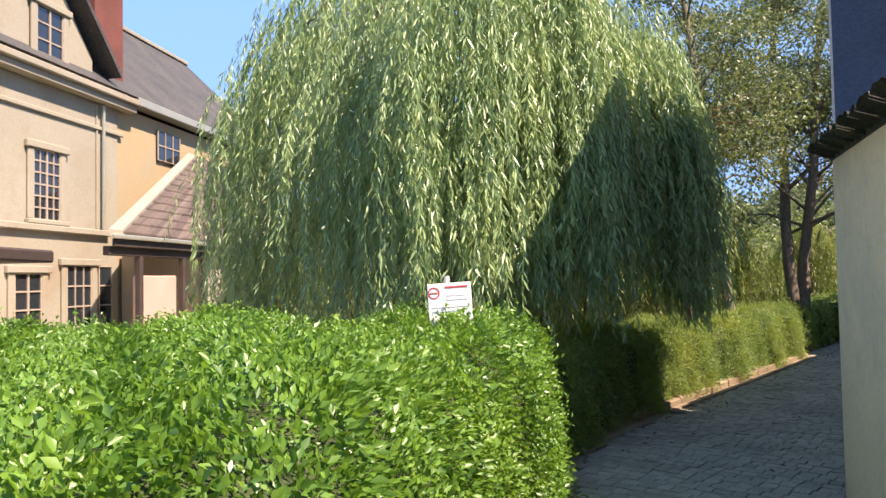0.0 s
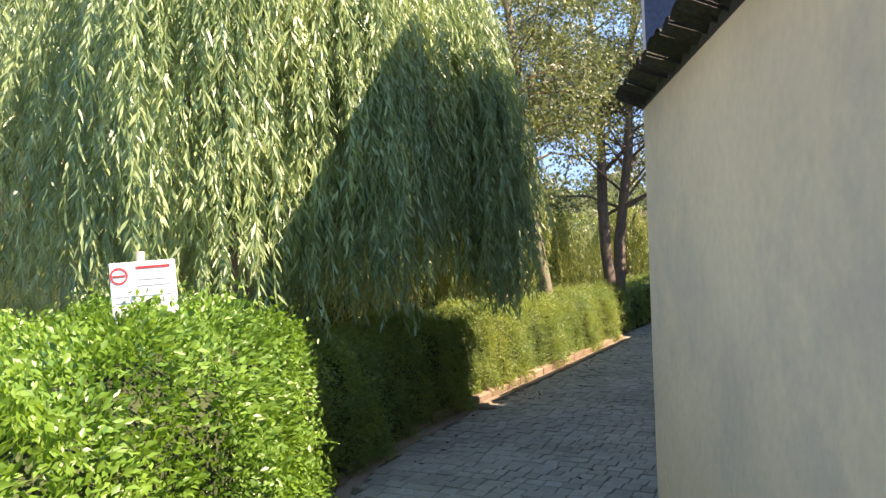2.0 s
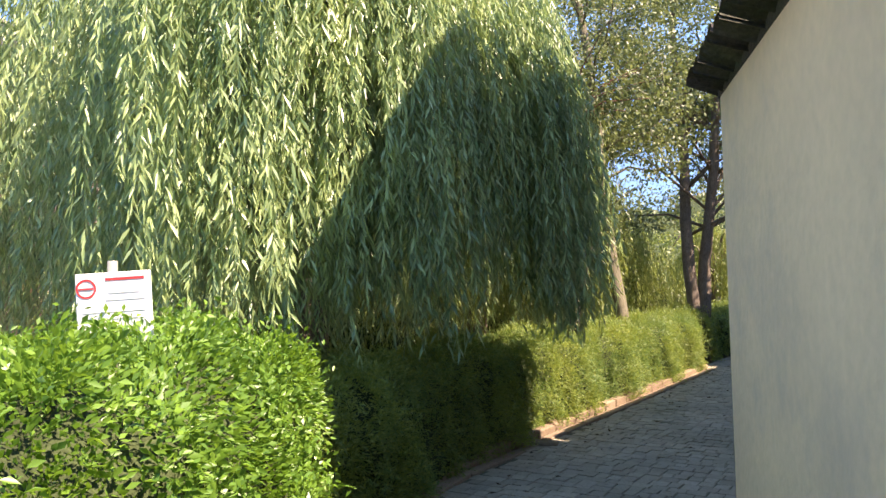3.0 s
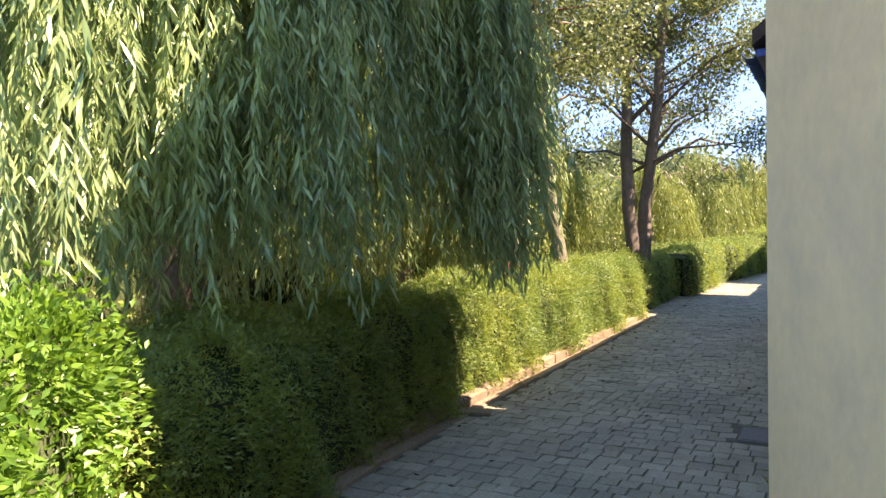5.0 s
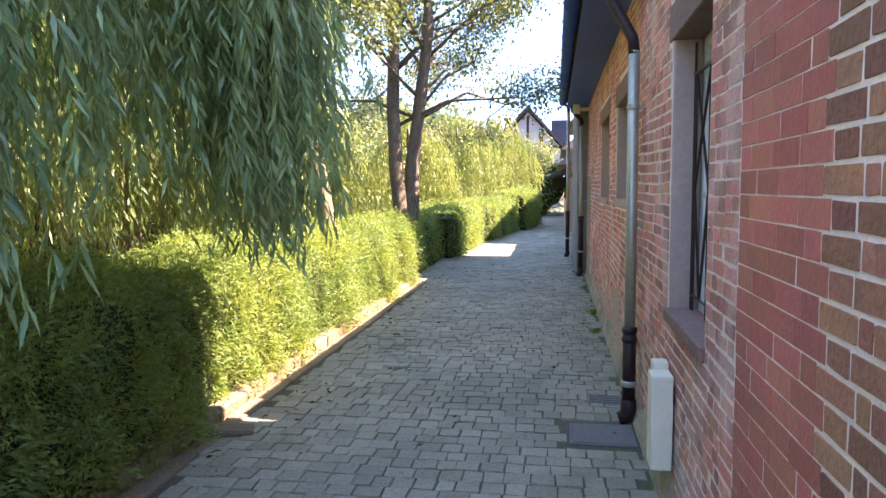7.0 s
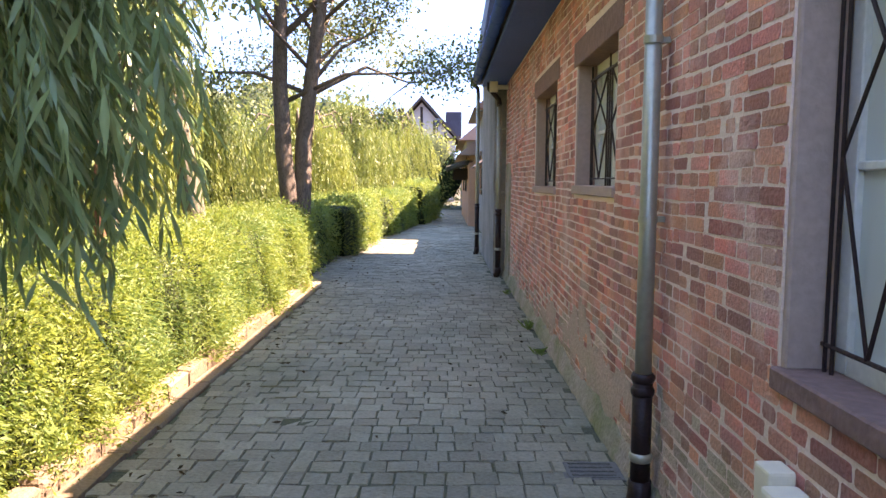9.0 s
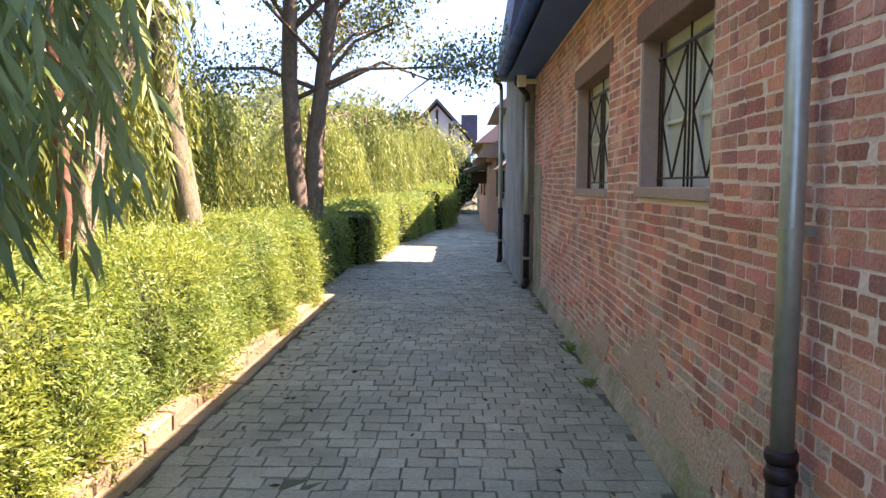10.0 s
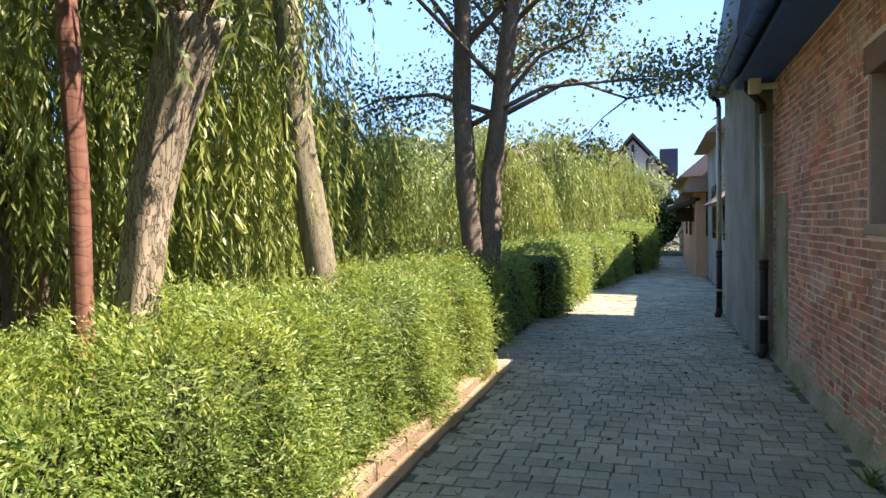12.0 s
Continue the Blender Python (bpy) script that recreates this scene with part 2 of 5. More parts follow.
M_SIGN = material("white_sign_enamel", (0.78, 0.78, 0.77), 0.4, scale=4, spread=0.03, fine=30, bump=0.02)
M_SIGNRED = material("red_sign_print", (0.55, 0.05, 0.05), 0.5, scale=4, spread=0.05, fine=30, bump=0.0)
M_BAR = material("grey_sign_print", (0.7, 0.69, 0.69), 0.5, scale=4, spread=0.05, fine=30, bump=0.0)
L_PRIVET = leaf_material("privet_leaves", (0.17, 0.31, 0.04), (0.062, 0.155, 0.024), 0.38, 0.38, 1.4)
L_HEDGE = leaf_material("small_hedge_leaves", (0.27, 0.32, 0.06), (0.11, 0.20, 0.06), 0.42, 0.5, 1.6)
L_WILLOW = leaf_material("willow_leaves", (0.38, 0.48, 0.20), (0.115, 0.20, 0.08), 0.34, 0.36, 1.8)
L_WILLOW_FAR = leaf_material("far_willow_leaves", (0.29, 0.33, 0.085), (0.11, 0.165, 0.04), 0.4, 0.45, 0.7)
L_TREE = leaf_material("broad_tree_leaves", (0.20, 0.24, 0.08), (0.07, 0.10, 0.035), 0.35, 0.45, 0.8)


# ---- builders ----
def finish(name, bm, mat, parent=None, label="", smooth=False):
    me = bpy.data.meshes.new(name)
    bm.to_mesh(me)
    bm.free()
    for m in (mat if isinstance(mat, (list, tuple)) else [mat]):
        me.materials.append(m)
    if smooth:
        for p in me.polygons:
            p.use_smooth = True
    ob = new(name, me)
    if parent is not None:
        ob.parent = parent
    if label:
        ob["label"] = label
    return ob


part = finish


def thing(name, at=(0, 0, 0), rz=0, label="", category="", group="", kind=""):
    e = new(name)
    e.empty_display_size = 0.2
    e.matrix_world = pose(*at, 0, 0, rz)
    return tagged(e, label, category, group, kind)


def box(bm, lo, hi, m=None):
    v = [bm.verts.new((x, y, z)) for x in (lo[0], hi[0]) for y in (lo[1], hi[1]) for z in (lo[2], hi[2])]
    for f in ((0, 1, 3, 2), (4, 6, 7, 5), (0, 4, 5, 1), (2, 3, 7, 6), (0, 2, 6, 4), (1, 5, 7, 3)):
        bm.faces.new([v[i] for i in f])
    if m is not None:
        bmesh.ops.transform(bm, matrix=m, verts=v)
    return v


def bevelled(lo, hi, r=0.01, m=None, seg=1):
    bm = bmesh.new()
    box(bm, lo, hi)
    bmesh.ops.bevel(bm, geom=bm.edges[:], offset=r, segments=seg, affect="EDGES", profile=0.6)
    if m is not None:
        bmesh.ops.transform(bm, matrix=m, verts=bm.verts[:])
    return bm


def prism(bm, outline, z0, z1):
    """An upright prism over a plan outline."""
    lo = [bm.verts.new((x, y, z0)) for x, y in outline]
    hi = [bm.verts.new((x, y, z1)) for x, y in outline]
    n = len(outline)
    bm.faces.new(hi)
    bm.faces.new(lo[::-1])
    for i in range(n):
        j = (i + 1) % n
        bm.faces.new((lo[i], lo[j], hi[j], hi[i]))


def sweep(bm, pts, radii, sides=10, wobble=0.0, seed=0):
    """A tube through points, with a radius at each."""
    rnd = random.Random(seed)
    rings = []
    side = Vector((1, 0, 0))
    for i, p in enumerate(pts):
        a = Vector(pts[max(i - 1, 0)])
        b = Vector(pts[min(i + 1, len(pts) - 1)])
        d = (b - a).normalized()
        s = side - d * side.dot(d)
        if s.length < 0.1:
            s = Vector((0, 1, 0)) - d * d.y
        s.normalize()
        side = s
        u = d.cross(s)
        ring = []
        for k in range(sides):
            an = 2 * math.pi * k / sides
            r = radii[i] * (1 + rnd.uniform(-wobble, wobble))
            ring.append(bm.verts.new(Vector(p) + (s * math.cos(an) + u * math.sin(an)) * r))
        rings.append(ring)
    for a, b in zip(rings, rings[1:]):
        for k in range(sides):
            bm.faces.new((a[k], a[(k + 1) % sides], b[(k + 1) % sides], b[k]))
    bm.faces.new(rings[0][::-1])
    bm.faces.new(rings[-1])


def furrowed(bm, pts, radii, sides, depth, seed, rings=6):
    """A trunk with ridged bark, through points with a radius at each."""
    fine, rad = [], []
    for i in range(len(pts) - 1):
        for k in range(rings):
            fine.append(Vector(pts[i]).lerp(Vector(pts[i + 1]), k / rings))
            rad.append(radii[i] + (radii[i + 1] - radii[i]) * k / rings)
    fine.append(Vector(pts[-1]))
    rad.append(radii[-1])
    loops = []
    for p, r in zip(fine, rad):
        loop = []
        for k in range(sides):
            an = 2 * math.pi * k / sides
            c, q = math.cos(an), math.sin(an)
            ridge = noise.noise((c * 4.5 + seed, q * 4.5, p.z * 2.2)) + 0.6 * noise.noise((c * 11, q * 11 + seed, p.z * 4.5))
            big = noise.noise((c * 1.1, q * 1.1 + seed, p.z * 1.3))
            w = r * (1 + depth * ridge + 0.14 * big)
            loop.append(bm.verts.new((p.x + c * w, p.y + q * w, p.z)))
        loops.append(loop)
    for a, b in zip(loops, loops[1:]):
        for k in range(sides):
            bm.faces.new((a[k], a[(k + 1) % sides], b[(k + 1) % sides], b[k]))
    bm.faces.new(loops[-1])


def quads(name, verts, faces, mat, parent=None, label="", kind=""):
    me = bpy.data.meshes.new(name)
    me.from_pydata(verts, [], faces)
    me.materials.append(mat)
    ob = new(name, me)
    if parent is not None:
        ob.parent = parent
    return tagged(ob, label, "", "", kind)


def leaves(name, base, along, length, width, mat, parent, rng, droop=0.0, label=""):
    """Many single leaves: a folded blade each, from its base along its way."""
    n = len(base)
    along = along / np.linalg.norm(along, axis=1, keepdims=True)
    ref = rng.normal(size=(n, 3))
    side = np.cross(along, ref)
    side /= np.linalg.norm(side, axis=1, keepdims=True) + 1e-9
    up = np.cross(side, along)
    length = np.broadcast_to(length, (n,))[:, None]
    width = np.broadcast_to(width, (n,))[:, None]
    mid = base + along * length * 0.45
    tip = base + along * length
    tip[:, 2] -= droop * length[:, 0]
    v = np.empty((n, 4, 3))
    v[:, 0] = base
    v[:, 1] = mid + side * width * 0.5 + up * width * 0.18
    v[:, 2] = tip
    v[:, 3] = mid - side * width * 0.5 + up * width * 0.18
    me = bpy.data.meshes.new(name)
    me.vertices.add(4 * n)
    me.vertices.foreach_set("co", v.ravel())
    idx = (np.arange(n)[:, None] * 4 + np.array([0, 1, 2, 0, 2, 3])).ravel()
    me.loops.add(6 * n)
    me.loops.foreach_set("vertex_index", idx.astype(np.int32))
    me.polygons.add(2 * n)
    me.polygons.foreach_set("loop_start", (np.arange(2 * n) * 3).astype(np.int32))
    me.update(calc_edges=True)
    me.materials.append(mat)
    ob = new(name, me)
    ob.parent = parent
    ob["kind"] = "stuff"
    if label:
        ob["label"] = label
    return ob


def hedge(centre, half, height, z0, mat, leaf, density, seed, label, shoots=0.12, lift=0.35, round_=0.25, sprays=30, reach=0.2, rise=0.1):
    """A clipped hedge along a plan line: a core coloured dark for inner shade, small stems and a coat of single leaves.
    """
    rng = np.random.default_rng(seed)
    e = thing("hedge", (0, 0, 0), 0, label, "hedge", "clipped hedges along the lane")
    c = np.array(centre, float)
    seg = np.linalg.norm(np.diff(c, axis=0), axis=1)
    total = seg.sum()
    cum = np.r_[0, np.cumsum(seg)]

    def at(s):
        x = np.interp(s, cum, c[:, 0])
        y = np.interp(s, cum, c[:, 1])
        d = np.stack([np.interp(s + 0.15, cum, c[:, 0]) - np.interp(s - 0.15, cum, c[:, 0]), np.interp(s + 0.15, cum, c[:, 1]) - np.interp(s - 0.15, cum, c[:, 1])], -1)
        d /= np.linalg.norm(d, axis=-1, keepdims=True) + 1e-9
        return x, y, d

    def wave(x, y, z):
        return 0.06 * np.sin(2.1 * x + 3.3 * y + 1.7 * z + seed) + 0.035 * np.sin(5.3 * y - 4.1 * x + 3.1 * z) + 0.02 * np.sin(11 * y + 9 * z + 7 * x)

    # profile round the section: a rounded box, from one foot over the top to the other
    def section(u):
        r = round_
        L1, L2, La = height - r, 2 * (half - r), math.pi * r / 2
        w = u * (2 * L1 + L2 + 2 * La)
        px, pz, nx, nz = (np.zeros_like(w) for _ in range(4))
        k = w < L1
        px[k], pz[k], nx[k] = half, w[k], 1
        k = (w >= L1) & (w < L1 + La)
        an = (w[k] - L1) / r
        px[k], pz[k], nx[k], nz[k] = half - r + r * np.cos(an), height - r + r * np.sin(an), np.cos(an), np.sin(an)
        k = (w >= L1 + La) & (w < L1 + La + L2)
        px[k], pz[k], nz[k] = half - r - (w[k] - L1 - La), height, 1
        k = (w >= L1 + La + L2) & (w < L1 + 2 * La + L2)
        an = (w[k] - L1 - La - L2) / r + math.pi / 2
        px[k], pz[k], nx[k], nz[k] = -(half - r) + r * np.cos(an), height - r + r * np.sin(an), np.cos(an), np.sin(an)
        k = w >= L1 + 2 * La + L2
        px[k], pz[k], nx[k] = -half, height - (w[k] - L1 - 2 * La - L2), -1
        return px, pz, nx, nz, 2 * L1 + L2 + 2 * La

    peri = section(np.array([0.5]))[4]
    n = int(total * peri * density)
    s, u = rng.uniform(0, total, n), rng.uniform(0, 1, n)
    px, pz, nx, nz, _ = section(u)
    # the two ends are rounded off
    taper = 1 - min(0.3, half * 0.5) / half * (1 - np.sqrt(np.clip(1 - (1 - np.clip(np.minimum(s, total - s) / 0.5, 0, 1)) ** 2, 0, 1)))
    x, y, d = at(s)
    right = np.stack([d[:, 1], -d[:, 0]], -1)
    b = np.stack([x + right[:, 0] * px * taper, y + right[:, 1] * px * taper, z0 + pz * (1 - 0.3 * (1 - taper))], -1)
    nrm = np.stack([right[:, 0] * nx, right[:, 1] * nx, nz], -1)
    k = np.minimum(s, total - s) < 0.3
    sgn = np.where(s < total / 2, -1.0, 1.0)
    nrm[k, :2] += d[k] * sgn[k, None] * 0.8
    # end caps
    m = int(2 * half * 2 * height * density)
    cu, cv, ce = rng.uniform(-1, 1, m), rng.uniform(0, 1, m), rng.integers(0, 2, m)
    cx, cy, cd = at(np.where(ce == 0, 0.0, total))
    cr = np.stack([cd[:, 1], -cd[:, 0]], -1)
    cb = np.stack([cx + cr[:, 0] * cu * (half - min(0.3, half * 0.5)), cy + cr[:, 1] * cu * (half - min(0.3, half * 0.5)), z0 + cv * height * 0.88], -1)
    cn = np.concatenate([cd * np.where(ce == 0, -1.0, 1.0)[:, None], np.full((m, 1), 0.15)], 1)
    b, nrm = np.concatenate([b, cb]), np.concatenate([nrm, cn])
    n = len(b)
    b += nrm * (wave(b[:, 0], b[:, 1], b[:, 2]) + rng.normal(0, 0.03, n) - 0.03)[:, None]
    out = rng.random(n) < shoots
    b[out] += nrm[out] * rng.uniform(0.02, 0.11, out.sum())[:, None]
    g = b * 9.0
    field = np.stack([np.sin(g[:, 1] + 1.7 * np.sin(0.7 * g[:, 2]) + 0.5 * g[:, 0]), np.sin(1.1 * g[:, 0] + 1.5 * np.sin(0.8 * g[:, 1]) + g[:, 2]), 0.6 * np.sin(0.9 * g[:, 1] - 1.2 * g[:, 0] + 2.0 * np.sin(0.6 * g[:, 2]))], -1)
    way = nrm * 0.6 + field * 0.75 + rng.normal(0, 0.38, (n, 3))
    hollow = np.sin(1.5 * g[:, 0] + 1.1 * g[:, 2] + 0.8 * np.sin(g[:, 1])) * np.sin(1.45 * g[:, 1] - 0.7 * g[:, 2] + 1.1 * np.sin(0.8 * g[:, 0]))
    b += nrm * (0.055 * hollow)[:, None]
    stay = rng.random(n) < 0.85 + 0.3 * hollow
    b, way, nrm, n = b[stay], way[stay], nrm[stay], int(stay.sum())
    way[:, 2] += lift
    keep = b[:, 2] > z0 + 0.03
    b, way = b[keep], way[keep]
    size = rng.uniform(0.7, 1.25, len(b))
    # arching sprays with paired leaves that break the clipped outline
    pick = rng.integers(0, len(b), int(total * peri * sprays))
    per = 22
    t = np.tile(np.linspace(0.05, 1, per), len(pick))
    turn = rng.normal(0, 0.45, (len(pick), 3))
    turn[:, 2] += rise
    axis = way[pick] * 0.4 + turn
    axis /= np.linalg.norm(axis, axis=1, keepdims=True)
    span = rng.uniform(0.5, 1.2, len(pick)) * reach
    long_axis, long_span = np.repeat(axis, per, 0), np.repeat(span, per)
    root = np.repeat(b[pick] - axis * span[:, None] * 0.35, per, 0) + long_axis * (t * long_span)[:, None]
    root[:, 2] -= 0.28 * long_span * t * t
    flank = np.cross(long_axis, np.array([0.15, 0.1, 1.0]))
    flank /= np.linalg.norm(flank, axis=1, keepdims=True) + 1e-9
    hand_side = np.tile(np.where(np.arange(per) % 2 == 0, 1.0, -1.0), len(pick))
    aim = long_axis * 0.8 + flank * hand_side[:, None] * 0.75 + rng.normal(0, 0.16, root.shape)
    above = root[:, 2] > z0 + 0.04
    b, way = np.concatenate([b, root[above]]), np.concatenate([way, aim[above]])
    size = np.concatenate([size, (rng.uniform(0.6, 0.9, len(t)) * (1.15 - 0.5 * t))[above]])
    leaves("foliage", b, way, leaf[0] * size, leaf[1] * size, mat, e, rng, 0.15)
    # solid inner core, coloured dark to stand for shade between the leaves
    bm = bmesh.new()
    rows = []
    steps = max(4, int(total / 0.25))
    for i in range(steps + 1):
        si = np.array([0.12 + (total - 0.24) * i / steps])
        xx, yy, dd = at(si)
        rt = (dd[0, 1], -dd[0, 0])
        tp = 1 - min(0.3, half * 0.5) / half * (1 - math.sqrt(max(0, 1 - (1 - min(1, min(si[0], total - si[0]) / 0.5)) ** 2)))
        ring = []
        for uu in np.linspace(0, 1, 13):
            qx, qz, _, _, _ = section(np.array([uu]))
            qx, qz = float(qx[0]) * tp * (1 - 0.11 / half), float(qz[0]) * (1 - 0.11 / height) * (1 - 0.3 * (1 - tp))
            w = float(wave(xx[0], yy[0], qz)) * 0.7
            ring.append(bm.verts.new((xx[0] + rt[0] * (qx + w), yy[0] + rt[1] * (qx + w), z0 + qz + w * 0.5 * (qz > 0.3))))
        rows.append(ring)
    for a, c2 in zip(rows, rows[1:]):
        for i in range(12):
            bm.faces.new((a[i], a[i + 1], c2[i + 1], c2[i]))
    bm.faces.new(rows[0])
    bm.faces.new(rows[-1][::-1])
    part("hedge_core", bm, M_CORE, e, "solid hedge core coloured dark as inner shade", True)
    return e


def weeping(at, radius, height, skirt, strands, step, leaf, mat, seed, label, trunk=0.25, squash=1.0, bark=None, limbs=9, hollow=0.0, lane=False):
    """A weeping willow: trunk, arching limbs and hanging strands of narrow leaves."""
    rng = np.random.default_rng(seed)
    x0, y0 = at
    e = thing("weeping_willow", (x0, y0, 0), 0, label, "willow tree")
    bm = bmesh.new()
    fork = height * 0.42
    pts = [(0, 0, -0.1), (0.05, 0.03, 0.4), (0.1, -0.02, fork * 0.6), (0.04, 0.06, fork), (0, 0, fork + 0.5)]
    sweep(bm, pts, [trunk * 1.35, trunk, trunk * 0.9, trunk * 0.95, trunk * 0.6], 12, 0.08, seed)
    part("trunk", bm, bark or M_BARK, e, "", True)
    for i in range(limbs):
        bm = bmesh.new()
        an = 2 * math.pi * (i + rng.uniform(-0.3, 0.3)) / limbs
        r = radius * rng.uniform(0.5, 0.8)
        h = height * rng.uniform(0.82, 0.95)
        c, s = math.cos(an), math.sin(an)
        p = [(0, 0, fork), (c * r * 0.25, s * r * 0.25 * squash, fork + (h - fork) * 0.55), (c * r * 0.55, s * r * 0.55 * squash, h * 0.97), (c * r * 0.85, s * r * 0.85 * squash, h), (c * r * 1.05, s * r * 1.05 * squash, h * 0.9)]
        sweep(bm, p, [trunk * 0.5, trunk * 0.36, trunk * 0.24, trunk * 0.14, 0.015], 7, 0.05, seed + i)
        part("limb", bm, bark or M_BARK, e, "", True)
    base, way = [], []
    lobes = rng.uniform(0, 2 * math.pi, 7)
    left, over = 0, False
    for i in range(strands):
        if left == 0:
            ban, bq, btop, blow, left = rng.uniform(0, 2 * math.pi), math.sqrt(rng.uniform(hollow, 1)), rng.uniform(-0.10, 0.06), rng.normal(0, 0.45), int(rng.integers(4, 11))
            while not lane and rng.random() > 0.75 + 0.25 * (math.sin(13 * ban + lobes[5]) * math.sin(7 * ban + lobes[6]) > -0.15):
                ban = rng.uniform(0, 2 * math.pi)
            push = rng.normal(0, 0.055 * radius)
            over = lane and rng.random() < 0.09
            if lane and rng.random() < 0.16:
                ban, bq = rng.normal(-0.7, 0.3), rng.uniform(0.75, 1.0)
            if over:
                ban, bq, push = rng.normal(0.17, 0.11), rng.uniform(0.9, 1.03), 0.0
        left -= 1
        an = ban + rng.normal(0, 0.17) / radius
        q = min(max(bq + rng.normal(0, 0.17) / radius, 0.0), 1.04)
        lob = 1 + 0.12 * math.sin(3 * an + lobes[0]) + 0.07 * math.sin(7 * an + lobes[1]) + 0.05 * math.sin(13 * an + lobes[2])
        r = push + radius * q * lob * (1 + (0.10 * math.exp(-(((an - 0.32 + math.pi) % (2 * math.pi) - math.pi) / 0.35) ** 2) if lane else 0.0))
        if lane:
            r = min(r, ((-3.0 if over else -3.45) - 0.4 * rng.random() - x0) / max(math.cos(an), 0.2) + 0.1)
        top = height * (1 - 0.36 * q ** 3.4) * (1 + 0.05 * math.sin(5 * an + lobes[3]) + btop + rng.uniform(-0.03, 0.02)) * (1 - (0.44 * max(0.0, math.sin(an)) * q if lane else 0.0))
        low = skirt + blow + (1 - q) * rng.uniform(0.2, 1.6) + rng.exponential(0.35) + 0.35 * math.sin(9 * an + lobes[4]) ** 2
        if rng.random() < 0.4:
            low = top - rng.uniform(0.5, 1.8)
        low = max(low, 0.35)
        if x0 + math.cos(an) * r > -4.6 and lane:
            low = max(low, 1.15 + rng.exponential(0.35) + (0.0 if over else 0.45 * max(0.0, y0 + math.sin(an) * r * squash - 7.2)))
        if lane and not over and y0 + math.sin(an) * r * squash > 10.9 and x0 + math.cos(an) * r > -6.6:
            low = max(low, 2.7 + rng.exponential(0.3))
        length = max(top - low, 0.4)
        k = max(int(length / step), 4)
        t = (np.arange(k) + rng.random(k)) / k
        sway = rng.normal(0, 0.10, 2)
        out = 0.55 * (1 - np.exp(-t * length * 1.6)) * rng.uniform(0.2, 1.0)
        c, s = math.cos(an), math.sin(an)
        px = c * (r - 0.45 + out) + sway[0] * t * t + 0.03 * np.sin(t * length * 4 + i)
        py = (s * (r - 0.45 + out)) * squash + sway[1] * t * t + 0.03 * np.cos(t * length * 4 + i)
        pz = top - t * length
        base.append(np.stack([px, py, pz], -1))
        a2 = rng.uniform(0, 2 * math.pi, k)
        spread = rng.uniform(0.15, 0.65, k)
        way.append(np.stack([np.cos(a2) * spread + c * 0.15, np.sin(a2) * spread + s * 0.15, -rng.uniform(0.55, 1.0, k)], -1))
    base, way = np.concatenate(base), np.concatenate(way)
    size = rng.uniform(0.65, 1.3, len(base))
    leaves("foliage", base, way, leaf[0] * size, leaf[1] * size, mat, e, rng, 0.1)
    return e


def broadleaf(at, trunks, crown, count, leaf, mat, seed, label, bark=None):
    """An upright tree: one or more leaning trunks with limbs, and leaves in loose clumps at the limbs' ends."""
    rng = np.random.default_rng(seed)
    e = thing("tree", (at[0], at[1], 0), 0, label, "tree")
    ends = []
    for ti, (bx, by, tx, ty, h, r) in enumerate(trunks):
        bm = bmesh.new()
        n = 9
        pts = [(bx + (tx - bx) * (i / n) + 0.05 * math.sin(i * 1.7 + ti), by + (ty - by) * (i / n) + 0.05 * math.cos(i * 2.1 + ti), -0.1 + (h + 0.1) * i / n) for i in range(n + 1)]
        furrowed(bm, pts, [r * (1.25 if i == 0 else 1.0) * (1 - 0.72 * i / n) for i in range(n + 1)], 24, 0.05, seed + ti, 5)
        part("trunk", bm, bark or M_BARK, e, "", True)
        for j in range(crown[2]):
            bm = bmesh.new()
            f = crown[3] + (0.98 - crown[3]) * rng.random() ** 1.5
            i = f * n
            p0 = Vector(pts[int(i)]).lerp(Vector(pts[min(int(i) + 1, n)]), i - int(i))
            an = rng.uniform(0, 2 * math.pi)
            ln = crown[0] * rng.uniform(0.45, 1.0) * (1.15 - 0.6 * (f - crown[3]) / (1 - crown[3]))
            up = rng.uniform(0.15, 0.85)
            d = Vector((math.cos(an), math.sin(an), up)).normalized()
            p1 = p0 + d * ln * 0.4 + Vector((0, 0, 0.08 * ln))
            p2 = p0 + d * ln * 0.75 + Vector((rng.normal(0, 0.1), rng.normal(0, 0.1), rng.normal(0.05, 0.1)))
            p3 = p0 + d * ln + Vector((rng.normal(0, 0.15), rng.normal(0, 0.15), rng.normal(-0.1, 0.15)))
            rr = max(r * (1 - 0.72 * f) * 0.34, 0.016)
            sweep(bm, [p0, p1, p2, p3], [rr, rr * 0.7, rr * 0.45, 0.008], 6, 0.05, seed + j)
            for c in (p2, p2, p3, p3):
                q = c + Vector((rng.normal(0, 0.45), rng.normal(0, 0.45), rng.normal(0.1, 0.35))) * ln * 0.32
                sweep(bm, [c, c.lerp(q, 0.5) + Vector((0, 0, 0.04)), q], [rr * 0.35, rr * 0.22, 0.005], 4, 0, seed)
                ends.append(q)
            part("limb", bm, bark or M_BARK, e, "", True)
    ends = np.array([tuple(v) for v in ends])
    clump = ends[rng.integers(0, len(ends), count // 45)] + rng.normal(0, crown[1] * 0.5, (count // 45, 3))
    b = np.repeat(clump, 45, 0) + rng.normal(0, 0.25, (count // 45 * 45, 3)) * np.array([1.0, 1.0, 0.42])
    way = rng.normal(0, 1, b.shape)
    way[:, 2] -= 0.3
    size = rng.uniform(0.6, 1.3, len(b))
    leaves("foliage", b, way, leaf[0] * size, leaf[1] * size, mat, e, rng, 0.1)
    return e


